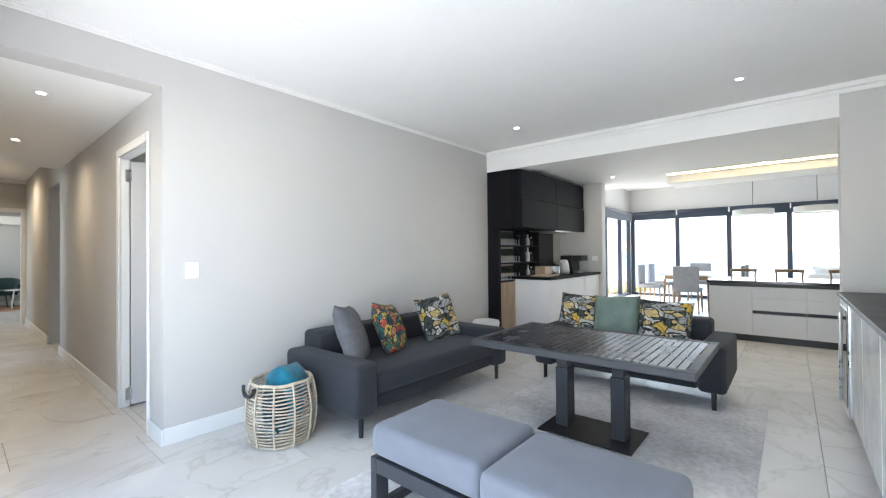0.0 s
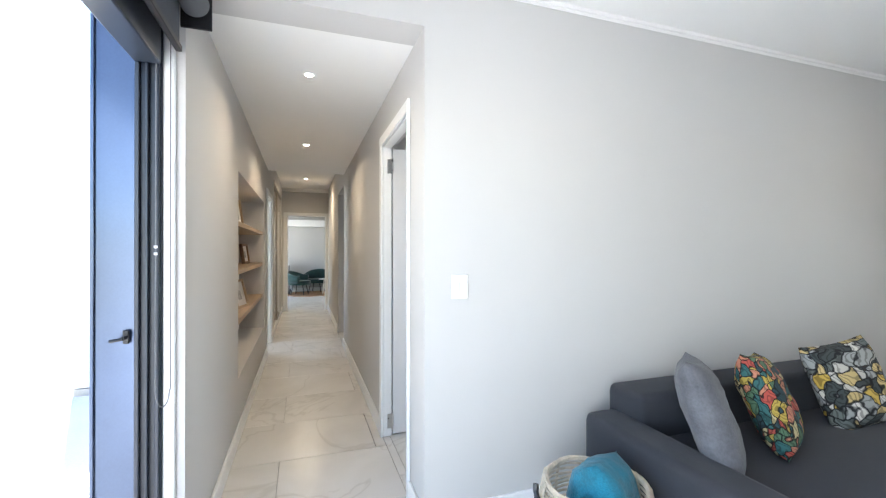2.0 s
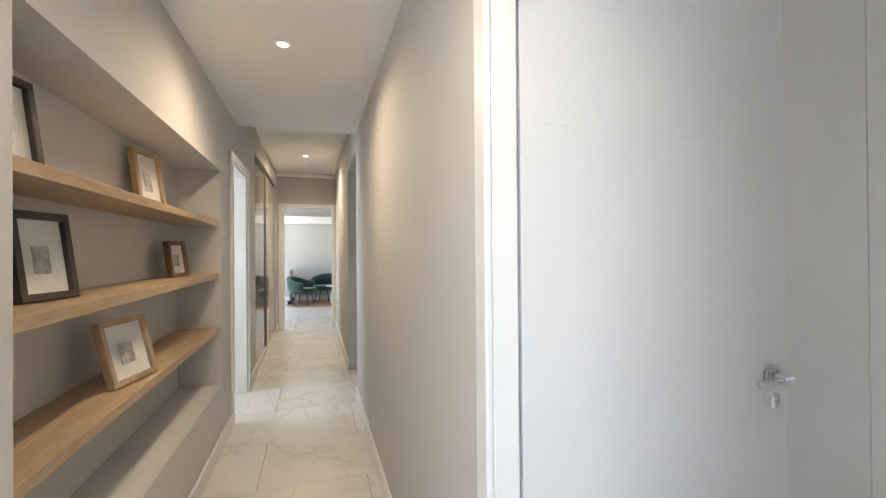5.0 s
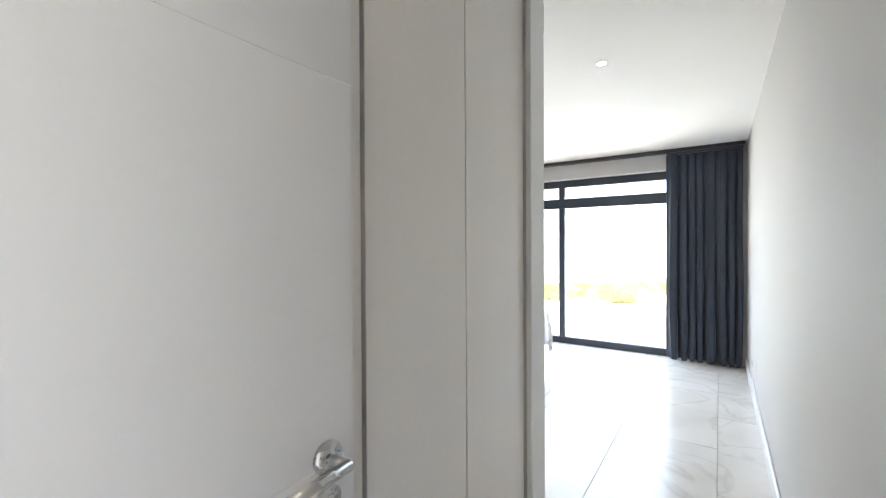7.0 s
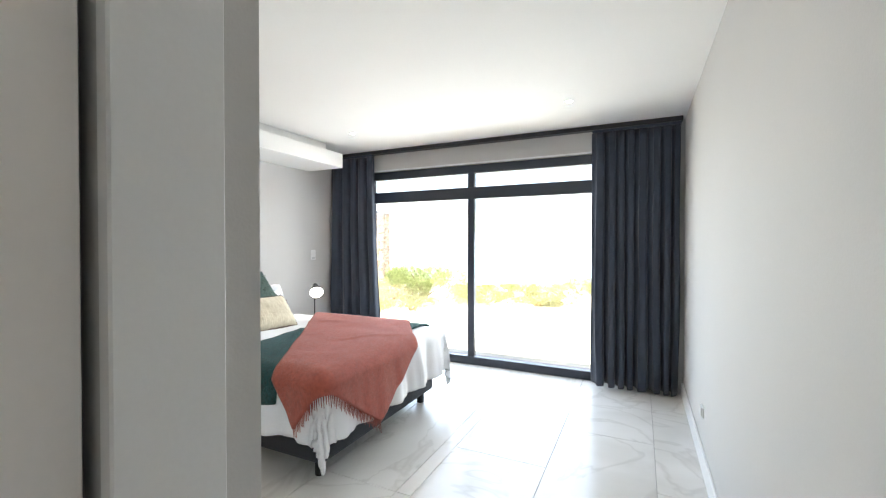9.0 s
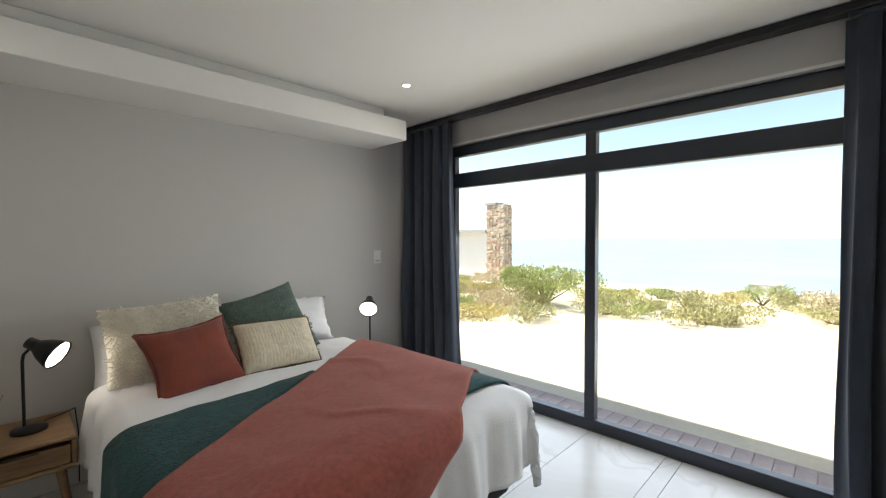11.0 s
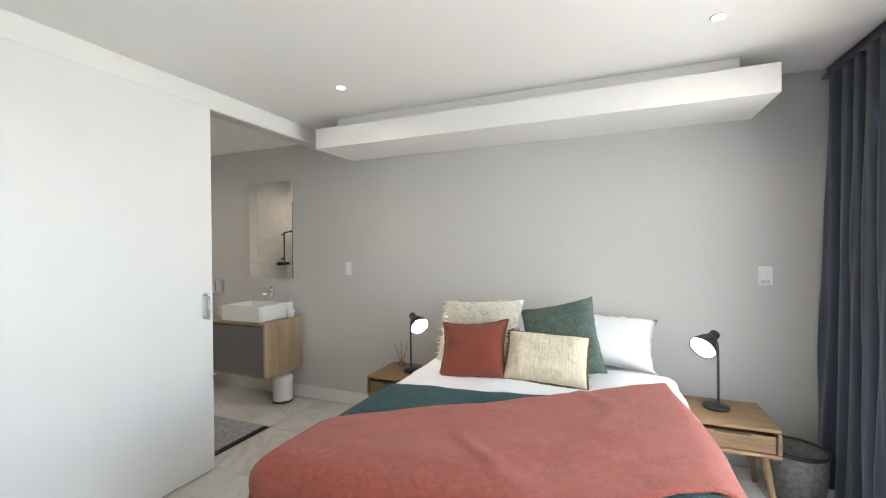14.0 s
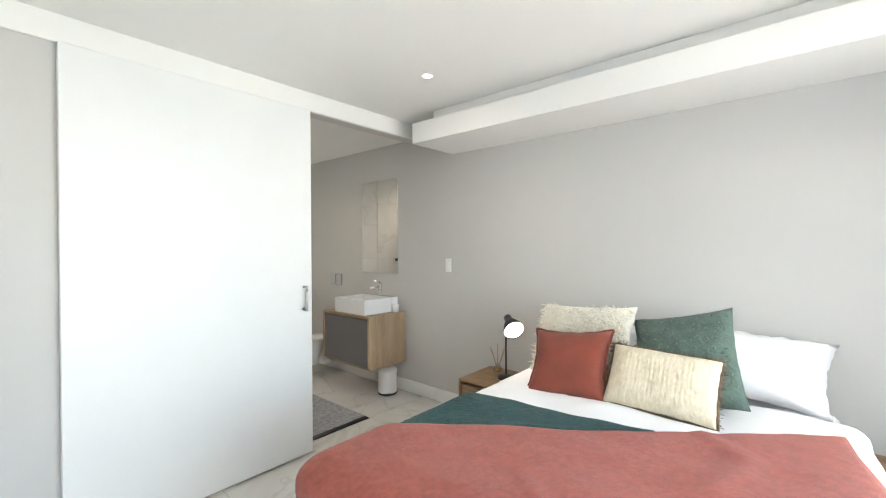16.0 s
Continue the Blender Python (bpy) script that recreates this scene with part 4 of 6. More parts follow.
ot = ottoman(pose(0.64, -1.914, 0.008), "grey upholstered outdoor ottoman on a gunmetal metal frame")
copy_thing(ot, pose(0.61, -2.556, 0.008))

RUG = mat("washed_grey_rug", (0.60, 0.585, 0.57), 0.95, 0.16, 2.2, 0.3, 28, second=(0.88, 0.865, 0.84))
solid("area_rug", B(0.35, 3.2, -3.0, -1.28, 0.0015, 0.008, r=0.002), RUG, "distressed pale grey area rug under the table", "rug", kind="")
sd2 = thing("drum_stool", "small white drum side stool beside the sofa", "stool", pose(3.12, -0.42, 0))
part("drum", lathe(bmesh.new(), (0, 0, 0), [(0.0, 0.002), (0.15, 0.002), (0.155, 0.02), (0.155, 0.44), (0.15, 0.455), (0.0, 0.455)], 32), WHITE, sd2, smooth=False)
part("rim", lathe(bmesh.new(), (0, 0, 0), [(0.156, 0.41), (0.159, 0.415), (0.159, 0.435), (0.156, 0.44)], 32), WHITE, sd2)

# rattan basket with folded blankets
bk = thing("rattan_basket", "round rattan basket of bent canes holding teal blankets", "basket", pose(0.55, -0.50, 0))


def bulge(f):
    return 0.176 + 0.042 * math.sin(math.pi * (0.12 + 0.78 * f))


for i in range(19):
    f = i / 18
    r = bulge(f)
    pts = [Vector((r * math.cos(2 * math.pi * k / 40), r * math.sin(2 * math.pi * k / 40), 0.02 + 0.385 * f + 0.003 * math.sin(k * 0.9 + i))) for k in range(40)]
    ring = bmesh.new()
    for a, b in zip(pts, pts[1:] + pts[:1]):
        rod(ring, a, b, 0.0052 if i < 18 else 0.011, 5)
    part("cane_ring" if i < 18 else "rim", ring, RATTAN, bk)
for k in range(11):
    a = 2 * math.pi * k / 11
    up = bmesh.new()
    for j in range(7):
        p, q = (Vector(((bulge(g) + 0.008) * math.cos(a), (bulge(g) + 0.008) * math.sin(a), 0.015 + 0.395 * g)) for g in (j / 7, (j + 1) / 7))
        rod(up, p, q, 0.0062, 6)
    part("upright", up, RATTAN, bk)
part("bottom", cyl(bmesh.new(), (0, 0, 0.004), 0.185, 0.014, 30), RATTAN, bk)
hnd = bmesh.new()
for k in range(8):
    p, q = (Vector((-0.22 - 0.012 * math.sin(math.pi * g), 0.075 * math.cos(math.pi * g), 0.40 - 0.06 * math.sin(math.pi * g))) for g in (k / 8, (k + 1) / 8))
    rod(hnd, p, q, 0.012, 6)
part("handle", hnd, BLACK, bk, "dark wrapped handle")
bl = thing("folded_blanket", "teal blankets rolled up inside the basket", "blanket", pose(0.55, -0.50, 0))
part("roll", pillow(bmesh.new(), 0.25, 0.45, 0.24, 0.03, 21, 14, 0.012), TEALCLOTH, bl, smooth=True).matrix_basis = pose(0.02, 0.0, 0.27, 4, 6, 30)
part("fold", pillow(bmesh.new(), 0.24, 0.3, 0.14, 0.05, 23, 12, 0.012), mat("petrol_cloth", (0.02, 0.06, 0.075), 0.9, 0.2, 16, 0.3), bl, smooth=True).matrix_basis = pose(-0.07, -0.05, 0.24, -6, 14, 60)

# counter with bar fridge along the south wall
bc = thing("bar_counter", "low white counter with a dark stone top and wine fridge", "counter")
part("worktop", B(1.2, 3.70, -4.045, -3.43, 0.875, 0.905, r=0.004), GUNMETAL, bc, "dark grey stone worktop")
part("carcass", B(1.22, 3.10, -4.045, -3.48, 0.08, 0.874), KWHITE, bc)
for x in (1.23, 1.86, 2.49):
    part("door", B(x, x + 0.61, -3.478, -3.456, 0.1, 0.865, r=0.002), mat("gloss_white", (0.7, 0.7, 0.7), 0.15), bc)
wf = thing("wine_fridge", "stainless steel glass-door wine fridge under the counter", "fridge")
part("body", B(3.12, 3.68, -4.04, -3.49, 0.02, 0.873), BLACK, wf)
fdr = part("door", B(3.125, 3.675, -3.488, -3.445, 0.06, 0.868, r=0.004), STEEL, wf, "brushed steel door frame")
part("glass", B(3.18, 3.62, -3.4445, -3.441, 0.12, 0.81), mat("dark_fridge_glass", (0.05, 0.045, 0.04), 0.05, 0.1, 4, coat=0.5), fdr, "dark glass")
part("handle", rod(bmesh.new(), (3.15, -3.41, 0.18), (3.15, -3.41, 0.8), 0.012, 12), STEEL, fdr)
ice = thing("steel_appliance", "brushed steel countertop appliance", "appliance", pose(2.05, -3.72, 0.906))
part("body", B(-0.16, 0.16, -0.18, 0.16, 0.0, 0.30, r=0.02, seg=3), STEEL, ice, smooth=True)
part("lid", B(-0.13, 0.13, -0.15, 0.13, 0.30, 0.325, r=0.008, seg=2), BLACK, ice)

# ---------------------------------------------------------------- kitchen
tu = thing("tall_bar_unit", "tall matt black bar cabinet, oak door, open glass shelves", "cabinet")
part("side_panel", B(3.80, 3.835, -0.185, -0.001, 0, 1.56), KBLACK, tu)
part("upper_side_panel", B(3.80, 3.835, -0.37, -0.001, 1.5605, 2.329), KBLACK, tu)
part("back_panel", B(3.836, 4.95, -0.02, -0.001, 0.0, 2.329), KBLACK, tu)
part("side_panel", B(4.92, 4.95, -0.18, -0.021, 0.905, 1.56), KBLACK, tu)
part("lower_carcass", B(3.836, 4.21, -0.163, -0.021, 0.06, 0.84), KBLACK, tu)
part("oak_door", B(3.84, 4.208, -0.184, -0.164, 0.07, 0.835, r=0.002), OAK, tu, "pale oak door")
part("oak_back", B(3.84, 4.42, -0.03, -0.0205, 0.9, 1.55), OAK, tu, "oak backing behind the glasses")
part("upright", B(4.5, 4.52, -0.175, -0.021, 0.905, 1.555), KBLACK, tu)
for z in (0.845, 1.085, 1.325):
    part("shelf", B(3.836, 4.919, -0.18, -0.031, z, z + 0.02), KBLACK, tu)
CLEAR = glass("drinking_glass", (0.80, 0.84, 0.86), 0.05)
gl = thing("wine_glass", "clear stemmed wine glass on the bar shelf", "glass", pose(3.93, -0.07, 0.8655), "bar glasses")
part("bowl", lathe(bmesh.new(), (0, 0, 0), [(0.004, 0.085), (0.026, 0.10), (0.034, 0.13), (0.033, 0.16), (0.028, 0.19)], 14), CLEAR, gl, smooth=True)
part("stem", lathe(bmesh.new(), (0, 0, 0), [(0.032, 0.0), (0.028, 0.003), (0.005, 0.008), (0.004, 0.088)], 12), mat("pale_glass", (0.6, 0.62, 0.64), 0.08), gl, smooth=True)
for z in (0.8655, 1.1055, 1.3455):
    for i in range(7):
        for y in (-0.07, -0.14):
            if (i, y, z) != (0, -0.07, 0.8655):
                copy_thing(gl, pose(3.93 + 0.078 * i, y, z, 0, 0, i * 20))
for z, hts in ((0.8655, (0.2, 0.17, 0.14)), (1.1055, (0.16, 0.2, 0.12)), (1.3455, (0.13, 0.15, 0.11))):
    for i, hh in enumerate(hts):
        bt = thing("bottle", "small dark spirit bottle on the bar shelf", "bottle", pose(4.6 + 0.11 * i, -0.11, z), "bar bottles")
        part("body", lathe(bmesh.new(), (0, 0, 0), [(0.0, 0.001), (0.032, 0.001), (0.033, 0.01), (0.033, hh * 0.62), (0.012, hh * 0.78), (0.012, hh)], 14), mat("bottle_dark", (0.04, 0.035, 0.03), 0.1) if i != 1 else PAPER, bt, smooth=True)
        part("cap", cyl(bmesh.new(), (0, 0, hh), 0.013, 0.016, 12), STEEL, bt)
for i, (x0, x1) in enumerate(((3.836, 4.89), (4.893, 5.95))):
    wu = thing("wall_cabinet", "matt black wall cabinet with two lift-up fronts", "cabinet", group="black wall cabinets")
    part("body", B(x0, x1, -0.47, -0.021, 1.575, 2.329), KBLACK, wu)
    part("upper_front", B(x0 + 0.002, x1 - 0.002, -0.495, -0.472, 1.96, 2.325, r=0.002), KBLACK, wu)
    part("lower_front", B(x0 + 0.002, x1 - 0.002, -0.505, -0.472, 1.57, 1.945, r=0.002), KBLACK, wu)
solid("cooker_hood_strip", B(4.96, 5.93, -0.44, -0.1, 1.558, 1.5735), STEEL, "brushed steel hood strip under the wall cabinets", "hood", kind="")
solid("splashback", B(4.951, 5.8, -0.012, -0.0015, 0.906, 1.556), mat("grey_glass_back", (0.07, 0.07, 0.075), 0.6, spec=0.1), "dark grey glass splashback behind the counter", "splashback", kind="")
kc = thing("kitchen_counter", "white base cabinets along the kitchen wall", "cabinet")
part("end_panel", B(4.215, 4.24, -0.69, -0.021, 0.0, 0.868), KWHITE, kc)
part("carcass", B(4.241, 6.095, -0.66, -0.021, 0.08, 0.868), KWHITE, kc)
part("plinth", B(4.241, 6.095, -0.62, -0.59, 0.0, 0.079), BLACK, kc)
for i in range(3):
    part("front", B(4.243 + 0.617 * i, 4.243 + 0.617 * i + 0.613, -0.688, -0.662, 0.09, 0.862, r=0.002), KWHITE, kc)
solid("kitchen_worktop", B(4.205, 6.097, -0.715, -0.013, 0.869, 0.903, r=0.003), KBLACK, "black stone worktop over the white cabinets", "worktop", kind="")
ck = thing("hob", "black glass hob set on the worktop", "hob")
part("plate", B(5.15, 5.7, -0.6, -0.12, 0.904, 0.91, r=0.002), mat("hob_glass", (0.01, 0.01, 0.01), 0.06), ck)
kb = thing("knife_block", "pale wooden box on the worktop", "box", pose(4.72, -0.36, 0.904))
part("body", B(-0.11, 0.11, -0.08, 0.08, 0, 0.13, r=0.006, seg=2), OAK, kb)
cbd = thing("chopping_board", "flat wooden board lying on the worktop", "board", pose(4.5, -0.5, 0.904))
part("board", B(-0.2, 0.2, -0.12, 0.12, 0, 0.022, r=0.006, seg=2), OAK, cbd)
ket = thing("kettle", "white and steel kettle on the worktop", "kettle", pose(5.58, -0.3, 0.911))
part("body", lathe(bmesh.new(), (0, 0, 0), [(0.0, 0.0), (0.085, 0.0), (0.09, 0.02), (0.075, 0.14), (0.055, 0.2), (0.0, 0.21)], 24), WHITE, ket, smooth=True)
part("spout", rod(bmesh.new(), (-0.05, 0, 0.12), (-0.12, 0, 0.19), 0.02, 12, 0.012), WHITE, ket, smooth=True)
part("handle", rod(rod(bmesh.new(), (0.06, 0, 0.2), (0.12, 0, 0.18), 0.011), (0.12, 0, 0.18), (0.1, 0, 0.05), 0.011), BLACK, ket)
pot = thing("steel_pot", "steel pot with a dark lid on the hob", "pot", pose(5.25, -0.28, 0.911))
part("body", cyl(bmesh.new(), (0, 0, 0), 0.09, 0.11, 24), STEEL, pot)
part("lid", lathe(bmesh.new(), (0, 0, 0), [(0.094, 0.11), (0.08, 0.125), (0.02, 0.14), (0.02, 0.16), (0.0, 0.162)], 24), BLACK, pot, smooth=True)
cm = thing("coffee_machine", "dark coffee machine at the end of the worktop", "appliance", pose(5.92, -0.35, 0.904))
part("body", B(-0.15, 0.15, -0.02, 0.2, 0, 0.28, r=0.015, seg=2), BLACK, cm)
part("head", B(-0.15, 0.15, -0.16, -0.021, 0.19, 0.28, r=0.012, seg=2), BLACK, cm)
part("drip_tray", B(-0.13, 0.13, -0.16, -0.021, 0, 0.03, r=0.004), STEEL, cm)
nsk = switch_plate("wall_socket", pose(6.10, -0.62, 1.13, 0, 0, -90), "white plastic wall socket on the kitchen nib wall", 2, 0.1, 0.075)

isl = thing("kitchen_island", "white kitchen island with drawers, dark recess and plinth", "island")
part("body", B(6.145, 6.87, -5.4, -2.245, 0.09, 0.745), KWHITE, isl)
part("plinth", B(6.16, 6.83, -5.38, -2.26, 0.001, 0.0895), BLACK, isl)
part("shadow_gap", B(6.15, 6.86, -5.39, -2.25, 0.746, 0.788), BLACK, isl)
part("end_panel", B(6.13, 6.87, -2.244, -2.236, 0.001, 0.788), BLACK, isl, "thin black end panel")
part("door", B(6.12, 6.144, -2.738, -2.246, 0.095, 0.744, r=0.002), KWHITE, isl)
for k in range(4):
    y1 = -2.742 - 0.56 * k
    part("drawer", B(6.12, 6.144, y1 - 0.556, y1, 0.602, 0.744, r=0.002), KWHITE, isl)
    part("drawer", B(6.12, 6.144, y1 - 0.556, y1, 0.43, 0.598, r=0.002), KWHITE, isl)
    part("finger_recess", B(6.13, 6.1438, y1 - 0.556, y1, 0.386, 0.426), BLACK, isl)
    part("deep_drawer", B(6.12, 6.144, y1 - 0.556, y1, 0.095, 0.382, r=0.002), KWHITE, isl)
solid("island_worktop", B(6.10, 7.12, -5.42, -2.22, 0.789, 0.826, r=0.003), mat("dark_polished_stone", (0.03, 0.03, 0.033), 0.12, 0.1, 8), "dark polished stone island worktop", "worktop", kind="")


def bar_stool(m):
    s = thing("bar_stool", "bar stool with a curved wooden back rail", "stool", m, "island stools")
    part("seat", cyl(bmesh.new(), (0, 0, 0.64), 0.19, 0.05, 24), SOFA, s)
    bb = bmesh.new()
    for k in range(8):
        a0, a1 = (radians(-50 + 100 * g / 8) for g in (k, k + 1))
        rod(bb, (0.21 * math.cos(a0), 0.21 * math.sin(a0), 0.925), (0.21 * math.cos(a1), 0.21 * math.sin(a1), 0.925), 0.026, 8)
    part("back_rail", bb, ACACIA, s, "warm wooden back rail")
    for a in (-50, 50):
        part("back_post", rod(bmesh.new(), (0.17 * math.cos(radians(a)), 0.17 * math.sin(radians(a)), 0.66), (0.21 * math.cos(radians(a)), 0.21 * math.sin(radians(a)), 0.925), 0.012), ACACIA, s)
    for a in (45, 135, 225, 315):
        part("leg", rod(bmesh.new(), (0.13 * math.cos(radians(a)), 0.13 * math.sin(radians(a)), 0.64), (0.22 * math.cos(radians(a)), 0.22 * math.sin(radians(a)), 0.001), 0.014), BLACK, s)


for y in (-2.56, -3.13, -3.75):
    bar_stool(pose(7.22, y, 0))
for y in (-2.7, -3.46):
    pn = thing("pendant_lamp", "wide white drum pendant lamp over the island", "lamp", pose(7.3, y, 0), "island pendants")
    part("shade", lathe(bmesh.new(), (0, 0, 0), [(0.27, 1.80), (0.27, 1.89), (0.26, 1.89), (0.26, 1.80)], 32), WHITE, pn)
    part("diffuser", cyl(bmesh.new(), (0, 0, 1.81), 0.258, 0.006, 32), WHITE, pn)
    part("cord", cyl(bmesh.new(), (0, 0, 1.82), 0.004, 3.0 - 1.82, 8), BLACK, pn)
cv = solid("cove_light", B(6.02, 6.10, -5.5, -1.75, KC - 0.012, KC - 0.002), glow("warm_cove", (1.0, 0.78, 0.42), 2.2), "warm strip light along the kitchen ceiling recess", "strip light", kind="")
solid("cove_lip", boxes([(6.25, 6.9, -5.6, -1.7, KC - 0.11, KC - 0.002)], r=0.004), CEIL, "white dropped ceiling panel beside the strip light", "bulkhead")

GREYCH = mat("grey_chair_fabric", (0.27, 0.27, 0.28), 0.9, 0.08, 10, 0.2)


def dining_chair(m):
    c = thing("dining_chair", "grey upholstered high-back dining chair with tapered wooden legs", "chair", m, "dining chairs")
    part("seat", B(-0.23, 0.23, -0.23, 0.23, 0.42, 0.50, r=0.02, seg=2), GREYCH, c)
    part("backrest", B(-0.23, 0.23, 0.19, 0.25, 0.44, 0.94, r=0.02, seg=2), GREYCH, c)
    for x in (-0.2, 0.2):
        for y in (-0.2, 0.2):
            part("leg", rod(bmesh.new(), (x, y, 0.43), (x * 1.08, y * 1.08, 0.001), 0.02, 8, 0.013), ACACIA, c)
    return c


dt = thing("dining_table", "wooden dining table with a pale top in front of the glass", "table", pose(9.9, -1.45, 0))
part("tabletop", B(-0.9, 0.9, -0.48, 0.48, 0.72, 0.755, r=0.004), WHITE, dt, "pale polished tabletop")
part("apron", B(-0.82, 0.82, -0.4, 0.4, 0.64, 0.719), ACACIA, dt)
for x in (-0.8, 0.8):
    for y in (-0.4, 0.4):
        part("leg", rod(bmesh.new(), (x, y, 0.64), (x * 1.04, y * 1.04, 0.001), 0.032, 8, 0.022), ACACIA, dt)
dc = dining_chair(pose(8.72, -1.55, 0, 0, 0, 90))
for x, y, a in ((9.4, -0.72, 0), (10.3, -0.72, 0), (9.4, -2.2, 180), (10.3, -2.2, 180), (11.1, -1.4, -90)):
    copy_thing(dc, pose(x, y, 0, 0, 0, a))
fs = thing("corner_sofa", "pale sofa with heaped cushions by the dining windows", "sofa", pose(10.2, -4.4, 0, 0, 0, 90))
part("base", B(-1.0, 1.0, -0.4, 0.4, 0.06, 0.42, r=0.04, seg=2), LINEN, fs)
part("backrest", B(-1.0, 1.0, 0.2, 0.42, 0.42, 0.78, r=0.05, seg=2), LINEN, fs)
for x in (-0.7, 0.0, 0.65):
    part("back_cushion", pillow(bmesh.new(), 0.55, 0.5, 0.22, 0.06, x, 12), LINEN, fs, smooth=True).matrix_basis = pose(x, 0.12, 0.68, -15, 0, 0)
for y in (-0.38, 0.38):
    for x in (-0.9, 0.9):
        part("foot", cyl(bmesh.new(), (x, y * 0.8, 0.001), 0.02, 0.06, 8), BLACK, fs)
al = thing("arc_lamp", "thin steel arc floor lamp by the far sofa", "floor lamp", pose(10.9, -3.4, 0))
part("base", cyl(bmesh.new(), (0, 0, 0.001), 0.16, 0.04, 28), STEEL, al)
ar = bmesh.new()
pts = [Vector((0, -0.55 * (1 - math.cos(a)), 0.04 + 1.75 * math.sin(a))) for a in [radians(115 * k / 14) for k in range(15)]]
for a, b in zip(pts, pts[1:]):
    rod(ar, a, b, 0.008, 8)
part("arm", ar, STEEL, al)
part("shade", lathe(bmesh.new(), tuple(pts[-1]), [(0.03, 0.02), (0.14, -0.05), (0.17, -0.14), (0.165, -0.14), (0.13, -0.05)], 24), WHITE, al, smooth=True)
# ---------------------------------------------------------------- bed
BX0, BX1, BY0, BY1, BZ = 3.39, 4.78, 2.16, 3.98, 0.588
bed = thing("bed", "queen bed with a charcoal upholstered base and white mattress", "bed")
part("base", B(BX0 + 0.02, BX1 - 0.02, BY0 + 0.02, BY1, 0.10, 0.33, r=0.02, seg=2), SOFA, bed, "charcoal fabric base")
part("mattress", B(BX0, BX1, BY0, BY1, 0.335, BZ - 0.012, r=0.05, seg=3), LINEN, bed, smooth=True)
for x in (BX0 + 0.1, BX1 - 0.1):
    for y in (BY0 + 0.1, BY1 - 0.1):
        part("foot", cyl(bmesh.new(), (x, y, 0.001), 0.03, 0.1, 12), BLACK, bed)


def drape(u, v, off, wave, seed):
    """Where a cloth lies that is spread over the bed: u across and v along, past the edges it hangs down."""
    du = max(BX0 - u, 0.0) - max(u - BX1, 0.0)
    dv = max(BY0 - v, 0.0)
    s = math.hypot(du, dv)
    x, y, z = min(max(u, BX0), BX1), max(v, BY0), BZ
    lump = 0.016 * noise.noise((u * 2.1, v * 2.1, 1.3)) + 0.007 * noise.noise((u * 6.0, v * 6.0, 5.3)) + 0.012 * (0.5 - abs(noise.noise((u * 2.6 + v * 1.4, v * 3.1 - u, 9.3)))) + 0.002 * noise.noise((u * 9, v * 9, seed))
    crease = noise.noise((u * 1.5 + v * 0.9 + seed, v * 2.3 - u * 0.8, 4.4 + seed))
    lump += 0.011 * max(0.0, 1 - abs(crease) * 7) * max(0.0, min(1.0, 0.5 + 2 * noise.noise((u * 1.7, v * 1.7, 2.2 + seed))))
    if s < 1e-6:
        edge = min(u - BX0, BX1 - u, v - BY0)
        return Vector((x, y, z + off + lump * min(1.0, edge / 0.12 + 0.2)))
    nx, ny = -du / s, -dv / s
    r = 0.055
    if s < r * math.pi / 2:
        a = s / r
        out, drop = r * math.sin(a), r * (1 - math.cos(a))
    else:
        rest = s - r * math.pi / 2
        out, drop = r + rest * (0.05 if du > 0 else 0.10), r + rest * 0.985
    along = u * abs(ny) + v * abs(nx) + math.atan2(ny, nx) * 0.35
    near = min(1.0, s / 0.07)
    out += off * near + wave * min(1.0, s / 0.25) * (math.sin(along * 21 + seed * 3 + 2.4 * noise.noise((along * 2, seed, 1))) + 0.6 * noise.noise((along * 9, s * 3, seed)) + 0.3 * math.sin(along * 57 + 3 * noise.noise((along * 4, seed, 6))))
    return Vector((x + nx * out, y + ny * out, max(z - drop + off * (1 - 0.4 * near) + lump * 0.2 * (1 - near), 0.02 + off)))


def hem_line(corners, nu, nv, off, wave, seed, ragged, thick):
    """The cloth's outline as it lies on the bed."""
    a, b, c, d = (Vector(p) for p in corners)
    for p, q, n in ((a, b, nu), (b, c, nv), (c, d, nu), (d, a, nv)):
        for i in range(n):
            w = p + (q - p) * (i / n)
            if ragged:
                w += Vector((noise.noise((w.x * 3, w.y * 3, seed)), noise.noise((w.x * 3, w.y * 3, seed + 7)))) * ragged
            yield drape(w.x, w.y, off + thick * 0.5, wave, seed)


